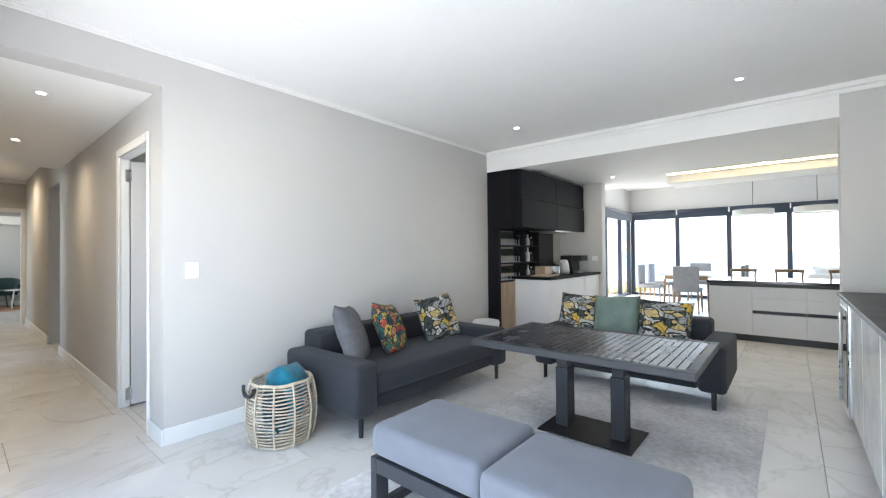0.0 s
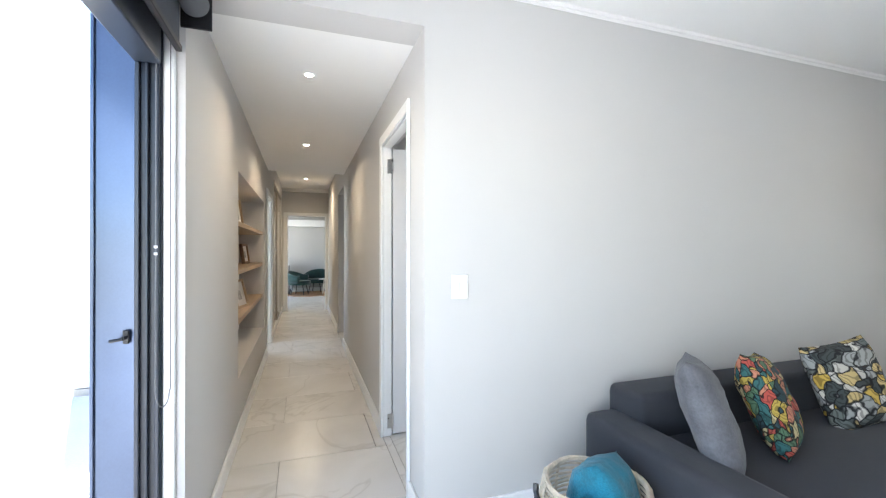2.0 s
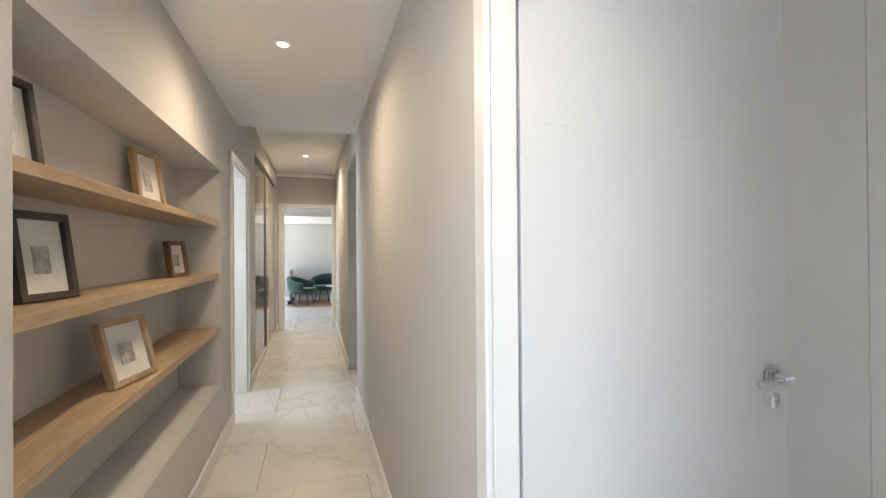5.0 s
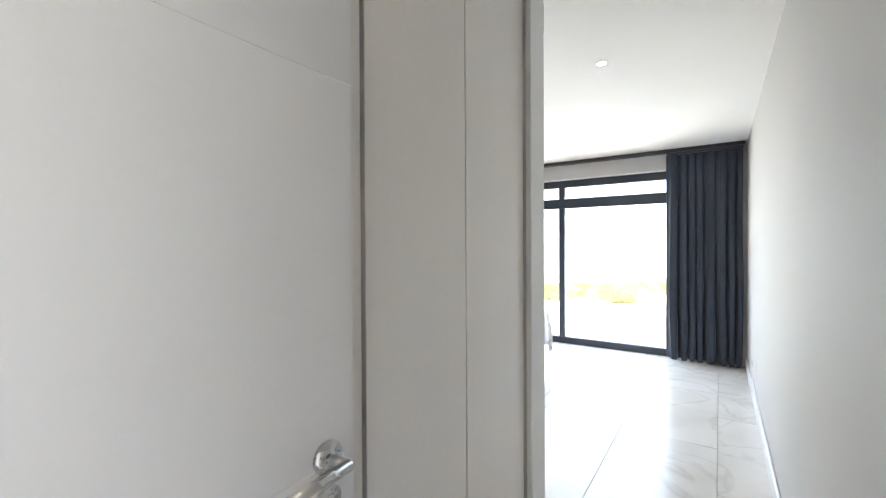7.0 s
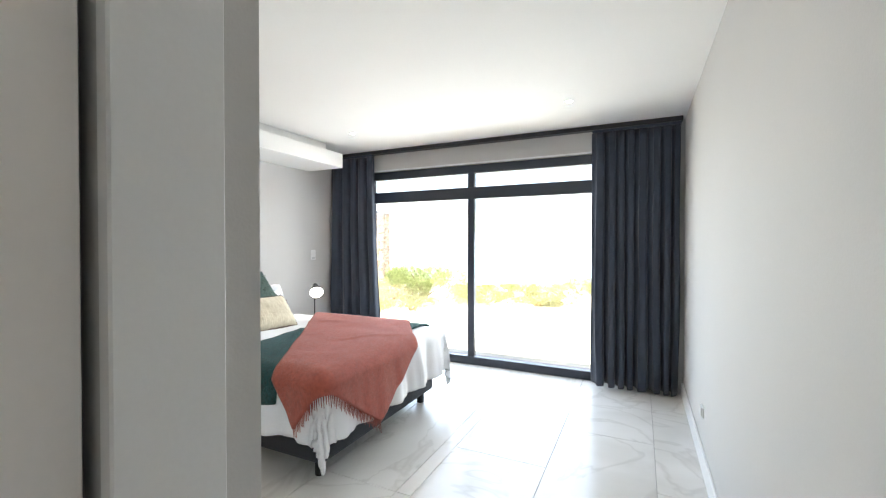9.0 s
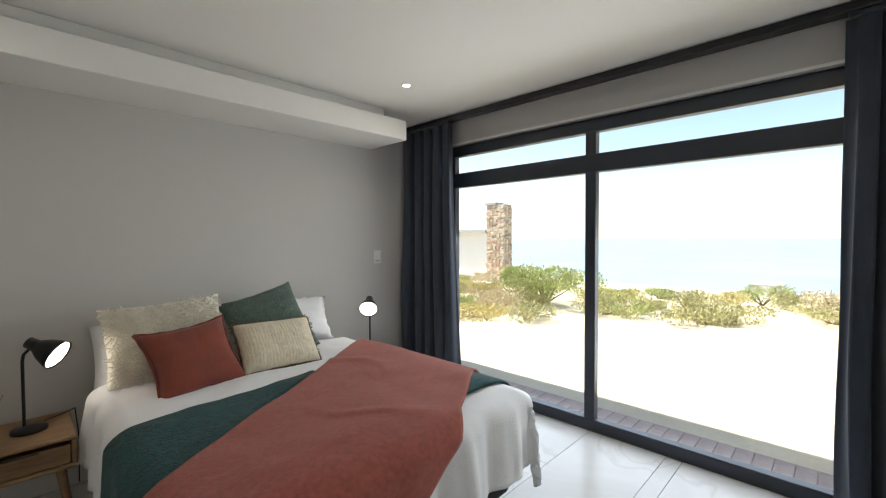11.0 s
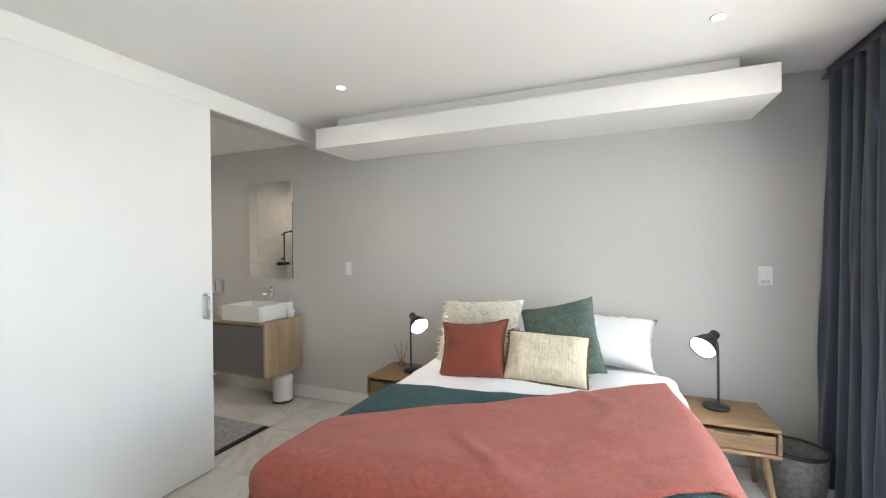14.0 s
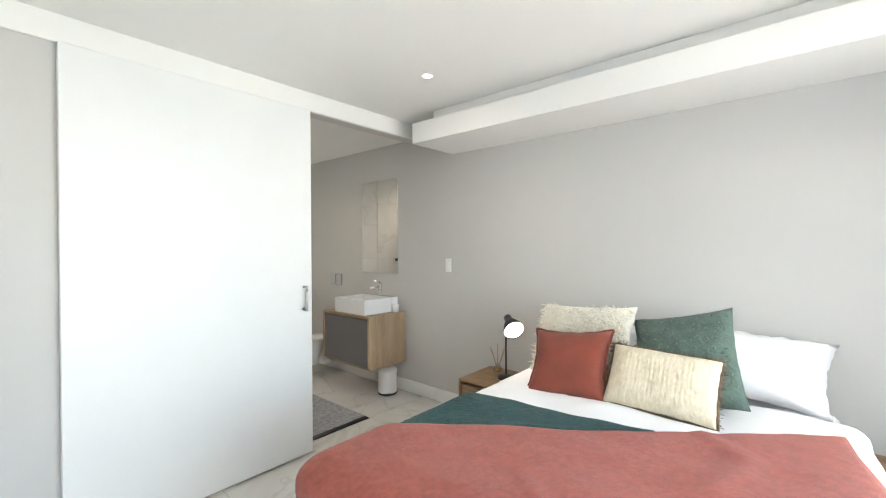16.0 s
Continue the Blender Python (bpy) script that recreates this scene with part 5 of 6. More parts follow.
def cloth(name, corners, nu, nv, off, wave, material, label, category, seed, ragged=0.0, thick=0.012, hem=0.0):
    """A cloth over the bed; corners in bed measures, in order round it."""
    a, b, c, d = (Vector(p) for p in corners)
    t = thing(name, label, category)
    bm = bmesh.new()
    g = []
    for j in range(nv + 1):
        row = []
        for i in range(nu + 1):
            p, q = i / nu, j / nv
            w = (a * (1 - p) + b * p) * (1 - q) + (d * (1 - p) + c * p) * q
            if ragged:
                w += Vector((noise.noise((w.x * 3, w.y * 3, seed)), noise.noise((w.x * 3, w.y * 3, seed + 7)))) * ragged
            row.append(bm.verts.new(drape(w.x, w.y, off, wave, seed)))
        g.append(row)
    for r0, r1 in zip(g, g[1:]):
        for i in range(nu):
            bm.faces.new((r0[i], r0[i + 1], r1[i + 1], r1[i]))
    o = part("sheet", bm, material, t, smooth=True)
    m = o.modifiers.new("thick", "SOLIDIFY")
    m.thickness, m.offset = thick, 1.0
    if hem:
        hb = bmesh.new()
        rim = [tuple(v) for v in hem_line(corners, nu, nv, off, wave, seed, ragged, thick)]
        for p, q in zip(rim, rim[1:] + rim[:1]):
            rod(hb, p, q, hem, 6)
        part("hem", hb, material, t, "turned and stitched hem", smooth=True)
    return t


cloth("duvet", ((BX0 - 0.36, 3.72), (BX1 + 0.36, 3.72), (BX1 + 0.36, BY0 - 0.36), (BX0 - 0.36, BY0 - 0.36)), 100, 100, 0.008, 0.022, LINEN, "white cotton duvet with soft folds hanging over the bed sides", "duvet", 1.3, 0.0, 0.012, 0.006)
cloth("teal_throw", ((3.08, 2.95), (4.20, 3.10), (4.97, 2.24), (3.2, 2.40)), 80, 70, 0.028, 0.005, TEAL, "teal fleece throw folded across the bed", "throw", 4.1, 0.008, 0.012, 0.0045)
tthrow = cloth("terracotta_throw", ((3.09, 2.24), (4.76, 3.45), (4.89, 2.50), (3.74, 1.75)), 110, 80, 0.048, 0.006, TERRA, "terracotta fleece throw laid diagonally across the bed", "throw", 7.7, 0.008, 0.012, 0.0045)
fb = bmesh.new()
for k in range(60):
    f = k / 59
    p = drape(3.09 + (3.74 - 3.09) * f, 2.24 + (1.75 - 2.24) * f, 0.052, 0.006, 7.7)
    rod(fb, p, p + Vector((-0.004, -0.008, -0.045 - 0.01 * (k % 3))), 0.003, 5, 0.0015)
o = part("fringe", fb, TERRA, tthrow, "short knotted tassels")
o["kind"] = "stuff"

cushion(lean(3.66, 3.915, 0.70, 2, 14), 0.62, 0.37, 0.16, LINEN, "plain white pillow standing behind the others", seed=11, group="bed pillows", pinch=0.05)
cushion(lean(4.465, 3.885, 0.758, -2.5, 31, 3.5), 0.59, 0.36, 0.23, LINEN, "plain white pillow at the window side of the bed", seed=12, group="bed pillows", pinch=0.11, rough=0.012)
cushion(lean(3.663, 3.70, 0.79, -7, 29, -4), 0.58, 0.475, 0.15, FLUFF, "shaggy cream cushion with long woollen tufts", seed=13, rough=0.01, tufts=(FLUFF, 3600, 0.045, 0.0045), group="bed cushions")
cushion(lean(4.204, 3.635, 0.80, -10, 31, -16), 0.47, 0.49, 0.14, FOREST, "forest green cushion with little yarn tufts", seed=14, rough=0.004, tufts=(TUFT, 300, 0.016, 0.004), group="bed cushions")
cushion(lean(4.15, 3.405, 0.733, 3, 37, 2.5), 0.46, 0.30, 0.14, CREAM, "cream woven lumbar cushion with a dark braided edge", seed=15, piping=BRAID, fringe=BRAID, group="bed cushions", pinch=0.04, ribs=24)
cushion(lean(3.712, 3.405, 0.742, 2, 39, -6.5), 0.42, 0.40, 0.15, TERRAC, "terracotta linen cushion with a stitched edge", seed=16, piping=TERRAC, group="bed cushions", pinch=0.14)


def nightstand(m, label):
    n = thing("nightstand", label, "nightstand", m, "bedside nightstands")
    for k, r in zip(("top", "underside", "side", "side"), ((-0.21, 0.21, -0.2, 0.2, 0.482, 0.502), (-0.21, 0.21, -0.2, 0.2, 0.352, 0.372), (-0.21, -0.19, -0.2, 0.2, 0.3725, 0.4815), (0.19, 0.21, -0.2, 0.2, 0.3725, 0.4815))):
        part(k, B(*r, r=0.009, seg=3), ACACIA, n)
    part("back", B(-0.189, 0.189, 0.18, 0.198, 0.3725, 0.4815), ACACIA, n)
    dr = part("drawer", B(-0.186, 0.186, -0.192, -0.172, 0.376, 0.462, r=0.003), ACACIA, n)
    part("finger_pull", B(-0.08, 0.08, -0.1935, -0.1925, 0.455, 0.4615), BLACK, dr)
    part("drawer_box", B(-0.184, 0.184, -0.171, 0.17, 0.378, 0.45), ACACIA, n)
    for x in (-1, 1):
        for y in (-1, 1):
            part("leg", rod(bmesh.new(), (x * 0.15, y * 0.13, 0.352), (x * 0.19, y * 0.17, 0.054), 0.02, 12, 0.012), ACACIA, n)
    return n


ns = nightstand(pose(3.055, 3.755, -0.052), "warm brown wooden nightstand with a drawer and splayed legs")
copy_thing(ns, pose(5.07, 3.71, -0.052))


def desk_lamp(m, label):
    """A black reading lamp: round foot, stem, short bent neck and a bell shade that tips forward (-y)."""
    l = thing("bedside_lamp", label, "lamp", m, "bedside lamps")
    part("base", lathe(bmesh.new(), (0, 0, 0), [(0.0, 0.0), (0.065, 0.0), (0.066, 0.012), (0.06, 0.02), (0.012, 0.024), (0.0, 0.024)], 28), BLACK, l, smooth=True)
    part("stem", rod(bmesh.new(), (0, 0.02, 0.02), (0, 0.02, 0.33), 0.0065, 10), BLACK, l)
    nk = bmesh.new()
    pts = [Vector((0, 0.02, 0.33)), Vector((0, 0.014, 0.362)), Vector((0, -0.008, 0.385)), Vector((0, -0.045, 0.395))]
    for a, b in zip(pts, pts[1:]):
        rod(nk, a, b, 0.0065, 8)
    part("neck", nk, BLACK, l)
    tilt = pose(0, -0.06, 0.392, -62, 0, 0)
    s = part("shade", lathe(bmesh.new(), (0, 0, 0), [(0.0, 0.062), (0.026, 0.06), (0.028, 0.02), (0.034, 0.012), (0.052, -0.02), (0.066, -0.06), (0.07, -0.082), (0.067, -0.082), (0.06, -0.055), (0.03, -0.01), (0.0, -0.005)], 32), BLACK, l, smooth=True)
    s.matrix_basis = tilt
    # One emissive disc fills the shade's mouth in place of bulb and lit lining.
    q = part("glow_disc", lathe(bmesh.new(), (0, 0, 0), [(0.0, -0.08), (0.04, -0.079), (0.064, -0.076), (0.0635, -0.07), (0.0, -0.06)], 24), LAMPLIT, l, "warm glowing disc for the bulb and the lit shade lining", smooth=True)
    q.matrix_basis = tilt
    return l


desk_lamp(pose(3.11, 3.765, 0.451, 0, 0, 53), "black metal bedside reading lamp, switched on")
desk_lamp(pose(5.045, 3.735, 0.451, 0, 0, -40), "black metal bedside reading lamp by the curtain, switched on")
cbl = bmesh.new()
cp = [Vector((3.12, 3.80, 0.456)), Vector((3.18, 3.86, 0.456)), Vector((3.24, 3.90, 0.456)), Vector((3.285, 3.95, 0.455)), Vector((3.30, 4.0, 0.30)), Vector((3.30, 4.02, 0.02))]
for a, b in zip(cp, cp[1:]):
    rod(cbl, a, b, 0.003, 6)
solid("lamp_cable", cbl, BLACK, "thin black lamp cable trailing behind the nightstand", "cable", kind="")
REED = mat("tan_reed", (0.40, 0.26, 0.14), 0.8, 0.15, 20)
rd2 = thing("reed_diffuser", "small glass reed diffuser with thin sticks", "diffuser", pose(2.965, 3.87, 0.451))
part("bottle", lathe(bmesh.new(), (0, 0, 0), [(0.0, 0.0), (0.026, 0.0), (0.028, 0.03), (0.014, 0.042), (0.013, 0.055)], 20), CLEAR, rd2, smooth=True)
part("oil", cyl(bmesh.new(), (0, 0, 0.003), 0.023, 0.02, 16), mat("amber_oil", (0.5, 0.33, 0.15), 0.2), rd2)
for k in range(6):
    a = k * 1.05
    part("reed", rod(bmesh.new(), (0, 0, 0.008), (0.062 * math.cos(a), 0.055 * math.sin(a), 0.165 + 0.01 * (k % 3)), 0.0024, 5), REED, rd2)
wb = thing("floor_basket", "pale woven basket on the floor behind the nightstand", "basket", pose(5.42, 3.80, 0))
part("body", lathe(bmesh.new(), (0, 0, 0), [(0.0, 0.001), (0.12, 0.001), (0.14, 0.12), (0.145, 0.26), (0.135, 0.26), (0.125, 0.05), (0.0, 0.04)], 28), mat("grey_rope", (0.16, 0.15, 0.14), 0.95, 0.2, 40, 0.5), wb, smooth=True)
part("rim", lathe(bmesh.new(), (0, 0, 0), [(0.132, 0.255), (0.14, 0.268), (0.15, 0.262), (0.146, 0.25)], 28), BLACK, wb, smooth=True)

# ---------------------------------------------------------------- bathroom
vn = thing("vanity_unit", "wall-hung oak vanity with a glossy grey drawer front", "vanity", pose(-0.03, 0, 0))
GREYGLOSS = mat("gloss_slate", (0.17, 0.16, 0.165), 0.12, 0.02, 3, coat=0.3)
for k, r in (("bottom_panel", (1.17, 1.86, 3.62, 4.043, 0.285, 0.30)), ("top_panel", (1.17, 1.86, 3.602, 4.043, 0.735, 0.752)), ("side_panel", (1.17, 1.19, 3.602, 4.043, 0.301, 0.734)), ("side_panel", (1.84, 1.86, 3.602, 4.043, 0.301, 0.734))):
    part(k, B(*r, r=0.001), OAK, vn)
part("inner_box", B(1.195, 1.835, 3.64, 4.04, 0.31, 0.73), OAK, vn)
part("drawer_front", B(1.193, 1.837, 3.606, 3.63, 0.304, 0.722, r=0.002), GREYGLOSS, vn, "glossy grey drawer front")
bs = thing("wash_basin", "white ceramic rectangular countertop basin", "basin", pose(1.53, 3.82, 0.7535))
bb = bmesh.new()
for r in ((-0.22, 0.22, -0.2, -0.18, 0, 0.135), (-0.22, 0.22, 0.12, 0.2, 0, 0.135), (-0.22, -0.2, -0.1795, 0.1195, 0, 0.135), (0.2, 0.22, -0.1795, 0.1195, 0, 0.135), (-0.1995, 0.1995, -0.1795, 0.1195, 0, 0.03)):
    box(bb, *r, r=0.004)
CERAMIC = mat("white_ceramic", (0.82, 0.82, 0.82), 0.12, 0.01, 3)
part("bowl", bb, CERAMIC, bs)
tp = thing("basin_tap", "chrome single-lever basin mixer tap", "tap", pose(1.54, 3.98, 0.889))
part("body", cyl(bmesh.new(), (0, 0, 0), 0.02, 0.12, 18), CHROME, tp, smooth=True)
part("spout", rod(bmesh.new(), (0, 0, 0.085), (0, -0.12, 0.075), 0.012, 12), CHROME, tp, smooth=True)
part("lever", rod(bmesh.new(), (0, 0, 0.125), (0, -0.075, 0.15), 0.007, 10), CHROME, tp, smooth=True)
cpb = thing("soap_cup", "small white ceramic cup on the vanity", "cup", pose(1.788, 3.95, 0.7535))
part("cup", lathe(bmesh.new(), (0, 0, 0), [(0.0, 0.0), (0.03, 0.0), (0.033, 0.07), (0.029, 0.07), (0.027, 0.01), (0.0, 0.008)], 20), CERAMIC, cpb, smooth=True)
mr = thing("bathroom_mirror", "tall frameless mirror on the wall above the basin", "mirror")
part("glass", B(1.185, 1.73, 4.045, 4.0575, 1.097, 2.02, r=0.004), MIRROR, mr)
part("backing", B(1.195, 1.72, 4.0578, 4.0595, 1.107, 2.01), BLACK, mr)
bn = thing("pedal_bin", "small white pedal bin with a black foot pedal", "bin", pose(1.73, 3.90, 0, 0, 0, 50))
part("body", lathe(bmesh.new(), (0, 0, 0), [(0.0, 0.002), (0.085, 0.002), (0.085, 0.20), (0.0, 0.2005)], 28), WHITE, bn)
part("lid", lathe(bmesh.new(), (0, 0, 0), [(0.088, 0.201), (0.088, 0.225), (0.06, 0.245), (0.0, 0.25)], 28), WHITE, bn, smooth=True)
part("base_ring", lathe(bmesh.new(), (0, 0, 0), [(0.087, 0.0015), (0.087, 0.016), (0.0855, 0.018)], 28), BLACK, bn)
part("pedal", B(-0.025, 0.025, -0.115, -0.08, 0.012, 0.022, r=0.003), BLACK, bn)
bm_ = thing("bath_mat", "grey woven bath mat with a black fringed edge", "mat")
part("weave", B(1.15, 2.0, 2.87, 3.42, 0.0015, 0.011, r=0.003), mat("grey_mat", (0.34, 0.34, 0.35), 0.95, 0.15, 30, 0.6, 60), bm_)
part("edge", B(2.001, 2.05, 2.87, 3.42, 0.0015, 0.010, r=0.003), BLACK, bm_, "black fringed edge")
tlt = thing("toilet", "white wall-hung toilet with closed lid", "toilet", pose(0.72, 4.04, 0))
part("bowl", lathe(bmesh.new(), (0, -0.32, 0), [(0.0, 0.12), (0.10, 0.14), (0.15, 0.24), (0.185, 0.36), (0.185, 0.40), (0.0, 0.401)], 28), CERAMIC, tlt, smooth=True)
part("mount", B(-0.17, 0.17, -0.30, -0.002, 0.14, 0.40, r=0.03, seg=2), CERAMIC, tlt, smooth=True)
part("lid", lathe(bmesh.new(), (0, -0.32, 0), [(0.0, 0.402), (0.19, 0.402), (0.192, 0.418), (0.17, 0.428), (0.0, 0.43)], 28), CERAMIC, tlt, smooth=True)
fp = thing("flush_plate", "chrome dual flush plate on the wall", "flush plate", pose(0.72, 4.058, 1.0))
part("plate", B(-0.11, 0.11, -0.012, 0, -0.075, 0.075, r=0.006, seg=2), CHROME, fp)
for x in (-0.052, 0.052):
    part("button", B(x - 0.045, x + 0.045, -0.017, -0.0125, -0.055, 0.055, r=0.003), CHROME, fp)
for i in range(3):
    for j in range(2):
        part("wall_tile", B(0.18 + 0.62 * i, 0.795 + 0.62 * i, 1.881, 1.892, 1.2 * j + 0.001, min(1.2 * j + 1.195, 2.349), r=0.001), TILE, bpy.data.objects["wall_bathroom"])
for i in range(4):
    for j in range(2):
        part("wall_tile", B(0.161, 0.172, 1.9 + 0.54 * i, 2.435 + 0.54 * i, 1.2 * j + 0.001, min(1.2 * j + 1.195, 2.349), r=0.001), TILE, bpy.data.objects["wall_bath_west"])
sh = thing("shower_mixer", "matt black shower mixer and rail on the tiled wall", "shower", pose(0.173, 2.55, 0))
part("rail", rod(bmesh.new(), (0.05, 0, 1.2), (0.05, 0, 1.62), 0.01, 10), BLACK, sh)
part("arm", rod(bmesh.new(), (0.05, 0, 1.6), (0.2, 0, 1.63), 0.01, 10), BLACK, sh)
part("rose", cyl(bmesh.new(), (0.2, 0, 1.608), 0.06, 0.015, 24), BLACK, sh)
part("valve", B(0.0, 0.06, -0.1, 0.1, 1.15, 1.19, r=0.008, seg=2), BLACK, sh)
for z in (1.24, 1.58):
    part("bracket", rod(bmesh.new(), (0.0, 0, z), (0.05, 0, z), 0.012, 10), BLACK, sh)
sg = thing("shower_screen", "clear glass shower screen with a steel channel", "shower screen")
pane = part("pane", B(1.0, 1.008, 1.9, 2.75, 0.012, 2.05), GLASS, sg)
pane.visible_shadow = False
part("channel", B(0.99, 1.018, 1.895, 1.9, 0.001, 2.06), STEEL, sg)
part("foot_channel", B(0.995, 1.013, 1.901, 2.75, 0.0005, 0.011), STEEL, sg)

# ---------------------------------------------------------------- outdoors
GRAVEL = mat("pale_ground", (0.64, 0.59, 0.45), 0.95, 0.08, 1.2, 0.3, 40)
SCRUB = mat("dry_scrub_ground", (0.30, 0.27, 0.18), 0.95, 0.2, 0.8, 0.4, 20)
gb = bmesh.new()
nx, ny = 60, 40
gv = []
for i in range(nx + 1):
    x = -60 + (i / nx) ** 1 * 200 if i < 45 else 90 + (i - 45) ** 2.4 * 8
    row = []
    for j in range(ny + 1):
        y = -400 + 800 * j / ny if x > 60 else -120 + 240 * j / ny
        z = -0.09 if x < 14 else -0.09 - (x - 14) * 0.11
        if x > 14:
            z += 0.5 * noise.noise((x * 0.1, y * 0.1, 2)) * min(1, (x - 14) / 10)
        row.append(gb.verts.new((x, y * (1 + max(0, x - 60) / 300), max(z, -40))))
    gv.append(row)
for a, b in zip(gv, gv[1:]):
    for j in range(ny):
        gb.faces.new((a[j], b[j], b[j + 1], a[j + 1]))
solid("ground", gb, GRAVEL, "pale sandy ground sloping down to the sea", "ground", smooth=True)
solid("water", B(150, 4500, -3500, 3500, -17.0, -16.0), mat("sea", (0.30, 0.41, 0.44), 0.5, 0.1, 0.02, 0.1, 0.3), "pale blue sea out to the horizon", "sea")
# Added pale slab: brightens the ground here and bounces light to the lounge ceiling.
solid("patio", B(-7.0, -1.2, -6.0, 2.9, -0.2, -0.05), mat("pale_bounce_slab", (0.66, 0.65, 0.63), 0.8, 0.06, 1.5, 0.2, 60), "pale slab added outside the lounge door to bounce light indoors", "patio")
pv = thing("paving", "brown brick paving strip outside the glass door", "paving", kind="structure")
BRICK = mat("brown_paver", (0.30, 0.25, 0.24), 0.85, 0.15, 9, 0.3)
pme = mesh("paver", B(-0.2, 0.2, -0.049, 0.049, -0.04, 0.0, r=0.004), BRICK)
for i in range(36):
    o = new("paver", pme)
    o.parent = pv
    o.location = (6.16, 0.45 + 0.1 * i, -0.03)
solid("paving_bed", B(5.95, 6.37, 0.3, 4.2, -0.2, -0.087), SCRUB, "dark sand bed under the paving", "paving")
# Unseen slabs overhead; eave and roof edges are placed to shape the sun's shade.
solid("unseen_eave", boxes([(5.951, 6.0, -0.3, 4.6, 2.75, 2.9)]), WHITE, "unseen eave strip that sets the shade line on the paving", "eave")
solid("roof", boxes([(-1.5, 6.0, -4.6, 2.999, 2.905, 3.1), (-1.3, 6.0, 3.0, 5.25, 2.905, 3.1), (-2.6, 6.0, 5.251, 12.4, 2.905, 3.1), (4.0, 12.3, -7.3, 0.7, 3.605, 3.75)]), WHITE, "unseen flat roof slab, edges set to shape the sun's shade", "roof")
solid("unseen_slab", boxes([(4.05, 6.9, -7.0, 0.4, 2.6, 2.7)]), WHITE, "unseen slab above the kitchen ceiling", "roof")

LEAF = [mat("fynbos_olive", (0.44, 0.43, 0.21), 0.8, 0.25, 3), mat("fynbos_yellow", (0.58, 0.52, 0.24), 0.8, 0.25, 3), mat("fynbos_green", (0.42, 0.47, 0.19), 0.8, 0.25, 3), mat("fynbos_straw", (0.62, 0.54, 0.36), 0.9, 0.2, 3)]


def bush(x, y, z, w, h, seed, m, leaves, label):
    """A shrub: thin stems and several hundred small leaf blades in an uneven mound."""
    t = thing("shrub", label, "shrub", pose(x, y, z), "garden shrubs")
    rnd = random.Random(seed)
    sb = bmesh.new()
    lob = [(rnd.uniform(-0.55, 0.55) * w, rnd.uniform(-0.55, 0.55) * w, rnd.uniform(0.35, 0.75) * h, rnd.uniform(0.25, 0.45)) for k in range(7)]
    for a, b, c, d in lob:
        rod(sb, (0, 0, 0), (a, b, c), 0.02, 5, 0.006)
    part("stems", sb, ACACIA, t)
    verts, faces = [], []
    for k in range(leaves):
        a, b, c, d = rnd.choice(lob)
        v = Vector((rnd.gauss(0, 1), rnd.gauss(0, 1), rnd.gauss(0, 1))).normalized() * d * rnd.uniform(0.6, 1.0)
        p = Vector((a + v.x * w, b + v.y * w, max(0.02, c * 0.9 + v.z * h * 0.75)))
        s = rnd.uniform(0.014, 0.034) * (0.6 + 0.5 * w)
        q = Euler((rnd.uniform(0, 6), rnd.uniform(0, 6), rnd.uniform(0, 6))).to_matrix()
        i = len(verts)
        for e in ((-s, 0, 0), (0, -s * 0.4, 0.2 * s), (s, 0, 0), (0, s * 0.4, 0.2 * s)):
            verts.append(p + q @ Vector(e))
        faces.append((i, i + 1, i + 2, i + 3))
    me = bpy.data.meshes.new("leaves")
    me.from_pydata([tuple(v) for v in verts], [], faces)
    me.materials.append(m)
    o = new("leaves", me)
    o.parent = t
    o["kind"] = "stuff"
    return t


rnd = random.Random(5)
bush(11.2, 5.7, -0.1, 1.25, 1.0, 1, LEAF[2], 7000, "rounded green coastal shrub beside the neighbour's chimney")
bush(9.8, 7.7, -0.1, 1.2, 0.55, 2, LEAF[0], 5000, "low olive coastal shrub in front of the neighbouring house")
bush(12.6, 8.9, -0.1, 0.8, 0.5, 3, LEAF[3], 1500, "low straw-coloured coastal shrub")
for k in range(66):
    y = 1.0 + 14 * k / 65 + rnd.uniform(-0.4, 0.4)
    x = 8.5 + max(0.0, 6 - y) * 0.35 + rnd.uniform(0, 4.6)
    w, h = rnd.uniform(0.5, 1.1), rnd.uniform(0.2, 0.5)
    kind = rnd.choice((0, 0, 1, 2, 3))
    bush(x, y, -0.12 - max(0, x - 14) * 0.11, w, h, 20 + k, LEAF[kind], 2000, ("low olive coastal shrub", "yellowish flowering coastal shrub", "low green coastal shrub", "dry straw-coloured coastal shrub")[kind] + " at the edge of the garden")

hs = thing("neighbour_house", "white plastered neighbouring house with a stone chimney", "house", pose(0.05, -0.2, 0))
HW = mat("house_plaster", (0.84, 0.83, 0.81), 0.8, 0.03, 1.5, 0.1, 30)
part("wall", boxes([(14.3, 15.0, 9.86, 12.9, -0.6, 1.5), (14.3, 18.3, 12.901, 19.0, -0.6, 1.5)]), HW, hs)
part("roof", boxes([(14.0, 15.1, 9.86, 12.9, 1.501, 1.62), (14.0, 18.5, 12.901, 19.3, 1.501, 1.62)]), mat("roof_grey", (0.45, 0.45, 0.45), 0.8), hs, "thin flat roof edge")
hw = part("window", B(14.27, 14.298, 12.0, 12.86, 0.2, 1.3), BLACK, hs, "dark framed window")
part("pane", B(14.262, 14.269, 12.05, 12.81, 0.26, 0.74), mat("dark_pane", (0.12, 0.13, 0.15), 0.08), hw)
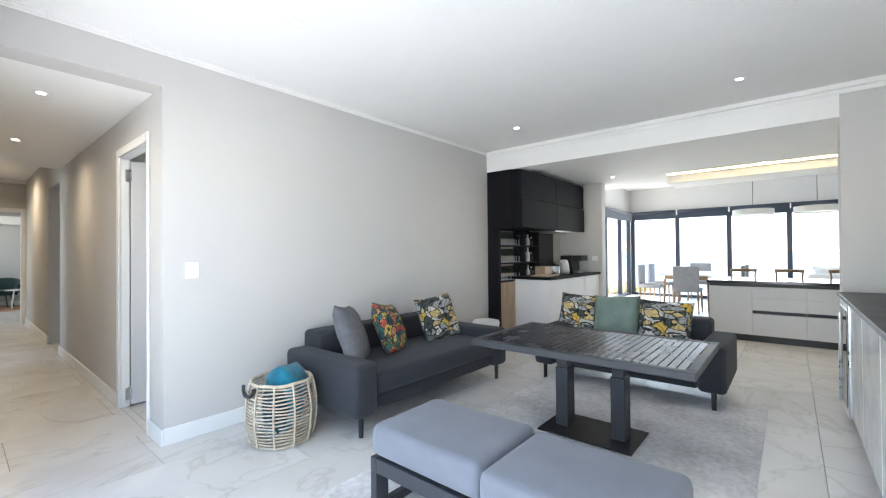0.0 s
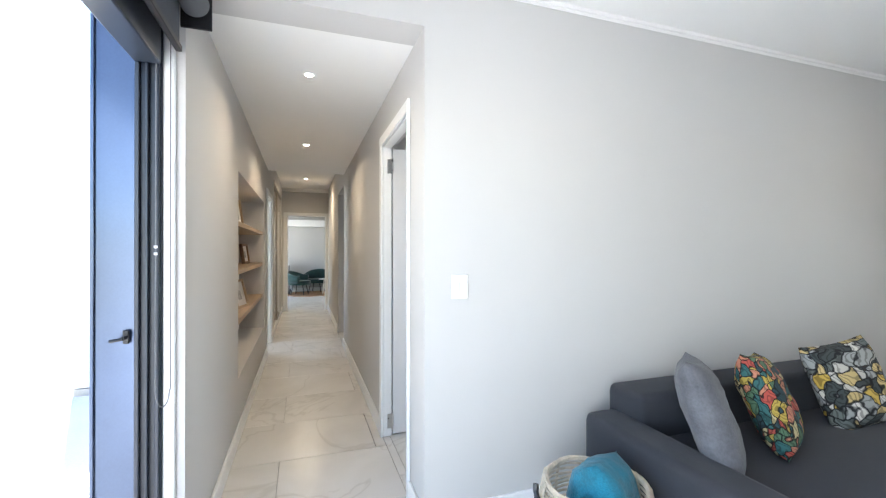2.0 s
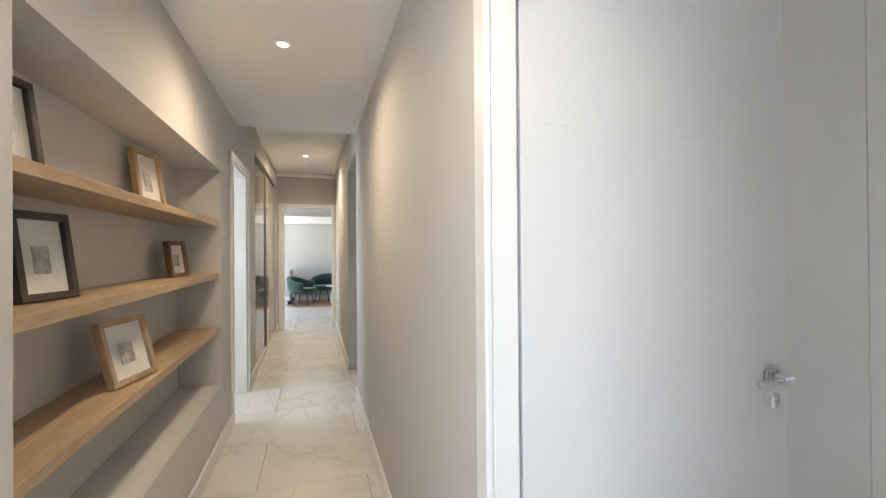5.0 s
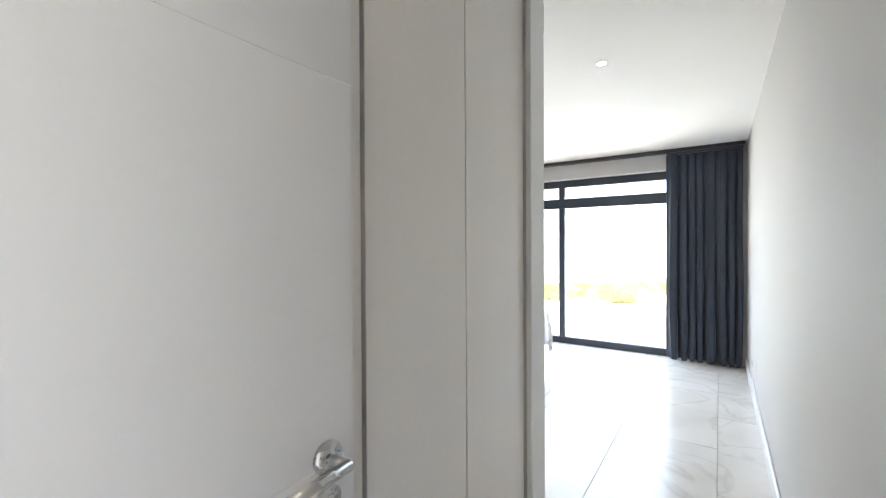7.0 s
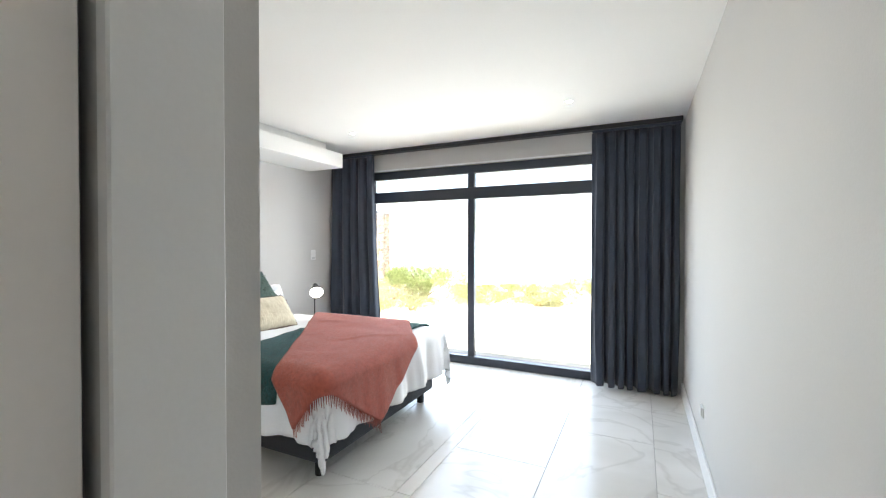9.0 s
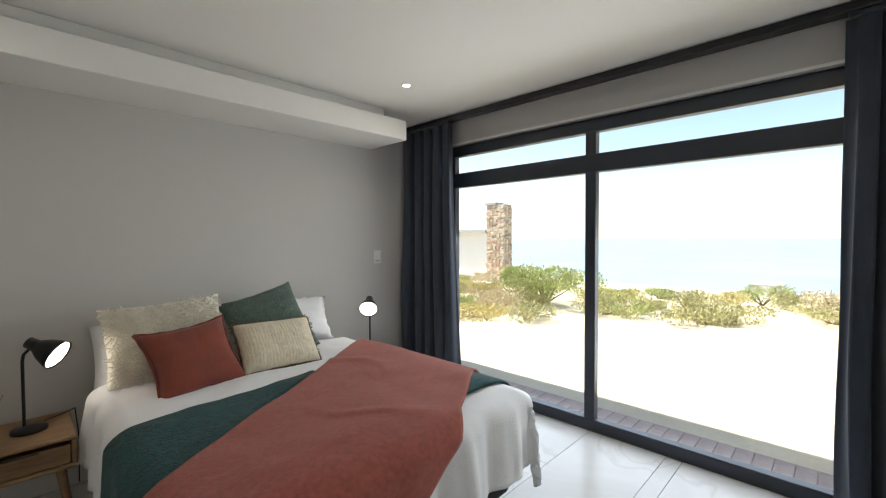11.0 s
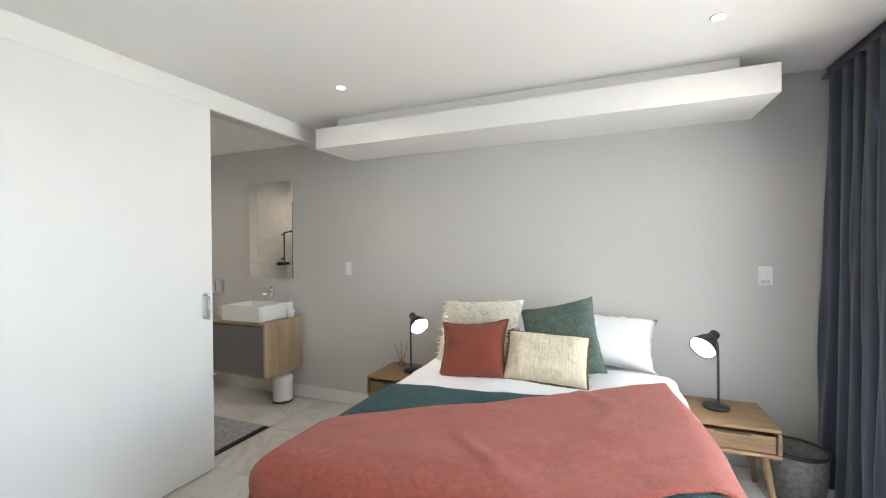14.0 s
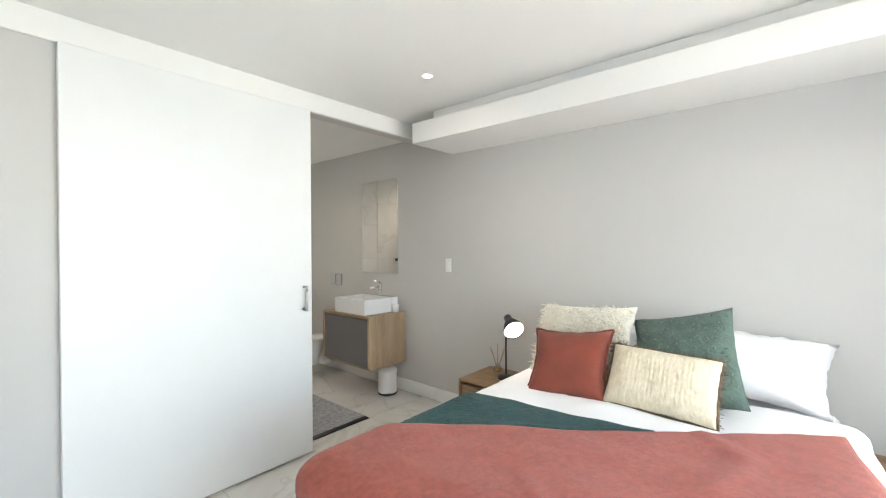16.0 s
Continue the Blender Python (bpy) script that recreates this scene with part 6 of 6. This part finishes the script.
part("pane", B(14.262, 14.269, 12.05, 12.81, 0.78, 1.25), mat("dark_pane", (0.12, 0.13, 0.15), 0.08), hw)
STONE = mat("chimney_stone", (0.56, 0.45, 0.35), 0.9, 0.2, 4, 0.5, 30, second=(0.82, 0.74, 0.62))
sn = STONE.node_tree
sh_i, sh_m, sh_r = sn.nodes.new("ShaderNodeObjectInfo"), sn.nodes.new("ShaderNodeMixRGB"), sn.nodes.new("ShaderNodeValToRGB")
for k, c in enumerate(((0.78, 0.62, 0.52), (1.0, 0.94, 0.86), (0.88, 0.74, 0.62), (1.0, 1.0, 0.97))):
    e = sh_r.color_ramp.elements[k] if k < 2 else sh_r.color_ramp.elements.new(0.5)
    e.color = (*c, 1)
for k in range(4):
    sh_r.color_ramp.elements[k].position = k / 3
sh_m.blend_type = "MULTIPLY"
sh_m.inputs[0].default_value = 1.0
base_in = sn.nodes["Principled BSDF"].inputs["Base Color"]
sn.links.new(base_in.links[0].from_socket, sh_m.inputs[1])
sn.links.new(sh_i.outputs["Random"], sh_r.inputs[0])
sn.links.new(sh_r.outputs[0], sh_m.inputs[2])
sn.links.new(sh_m.outputs[0], base_in)
ch = part("chimney", B(14.05, 14.42, 9.1, 9.85, -0.7, 2.42), mat("mortar", (0.5, 0.43, 0.35), 0.95), hs, "rough stone chimney")
part("cap", B(13.99, 14.45, 9.42, 9.9, 2.42, 2.5, r=0.01), mat("roof_grey2", (0.4, 0.4, 0.4), 0.8), ch)
rnd = random.Random(11)
sme = [mesh("stone", B(-0.03, 0.03, -a, a, -b, b, r=0.02), STONE) for a, b in ((0.07, 0.045), (0.1, 0.04), (0.055, 0.04), (0.08, 0.055))]
z = -0.6
while z < 2.35:
    for x in (14.12, 14.25, 14.36):
        o = new("stone", rnd.choice(sme))
        o.parent = ch
        o.location = (x, 9.095, z + rnd.uniform(-0.04, 0.04))
        o.scale = (1, rnd.uniform(0.7, 1.15), rnd.uniform(0.8, 1.5))
        o.rotation_euler = (0, rnd.uniform(-0.2, 0.2), 1.5708)
    y = 9.08 + rnd.uniform(0, 0.08)
    while y < 9.8:
        o = new("stone", rnd.choice(sme))
        o.parent = ch
        o.location = (14.04, min(y + 0.08, 9.76), z + rnd.uniform(-0.045, 0.045))
        o.scale = (rnd.uniform(0.7, 1.3), rnd.uniform(0.6, 1.2), rnd.uniform(0.8, 1.6))
        o.rotation_euler = (rnd.uniform(-0.4, 0.4), 0, 0)
        y += 0.15
    z += 0.105
for x, y, z, w, h in ((110, 12, -10.9, 5, 2.2), (112, -6, -11, 4.5, 2.0), (105, 68, -10.4, 5, 2.2)):
    d = thing("distant_house", "white house far down the slope by the sea", "house", pose(x, y, z), "distant houses")
    part("wall", B(-3, 3, -w / 2, w / 2, 0, h), HW, d)
    part("roof", B(-3.3, 3.3, -w / 2 - 0.3, w / 2 + 0.3, h, h + 0.3), mat("roof_grey3", (0.4, 0.4, 0.4), 0.8), d)
    for k in (-1, 1):
        part("window", B(-3.05, -3.001, k * w * 0.22 - 0.7, k * w * 0.22 + 0.7, h * 0.35, h * 0.7), mat("far_window", (0.3, 0.32, 0.35), 0.3), d)
# ---------------------------------------------------------------- tiles
tile_cache = {}


def tiles(x0, x1, y0, y1, ox, oy, px, py):
    """Lay running-bond floor tiles over a rectangle: px by py, cut at its edges."""
    j = math.floor((y0 - oy) / py)
    while oy + j * py < y1:
        a, b = max(y0, oy + j * py), min(y1, oy + (j + 1) * py)
        off = ox + (px / 2 if j % 2 else 0)
        i = math.floor((x0 - off) / px)
        while off + i * px < x1:
            c, d = max(x0, off + i * px), min(x1, off + (i + 1) * px)
            if b - a > 0.02 and d - c > 0.02:
                w, h = round(d - c - 0.003, 4), round(b - a - 0.003, 4)
                if (w, h) not in tile_cache:
                    tile_cache[w, h] = mesh("tile", B(-w / 2, w / 2, -h / 2, h / 2, -0.012, 0.0, r=0.0012), TILE)
                o = new("tile", tile_cache[w, h])
                o.parent = floor
                o.location = ((c + d) / 2, (a + b) / 2, 0)
            i += 1
        j += 1


tiles(-1.19, 0.0, 0.0, 12.2, -0.67, 0.32, 1.2, 0.6)
tiles(-1.19, 3.79, -4.05, 0.0, -0.67, 0.32, 1.2, 0.6)
tiles(0.0, 5.95, 0.27, 1.78, 0.05, 0.53, 1.16, 0.58)
tiles(2.05, 5.95, 1.78, 4.06, 0.05, 0.53, 1.16, 0.58)
tiles(0.11, 2.05, 1.88, 4.06, 0.05, 0.53, 1.16, 0.58)
tiles(3.79, 11.85, -7.0, 0.0, -0.67, 0.32, 1.2, 0.6)
tiles(7.05, 11.85, 0.0, 0.4, -0.67, 0.32, 1.2, 0.6)
tiles(0.0, 2.1, 4.2, 12.2, -0.67, 0.32, 1.2, 0.6)
tiles(-2.45, -1.19, 3.1, 5.1, -0.67, 0.32, 1.2, 0.6)
tiles(-2.45, -1.19, 7.82, 12.2, -0.67, 0.32, 1.2, 0.6)
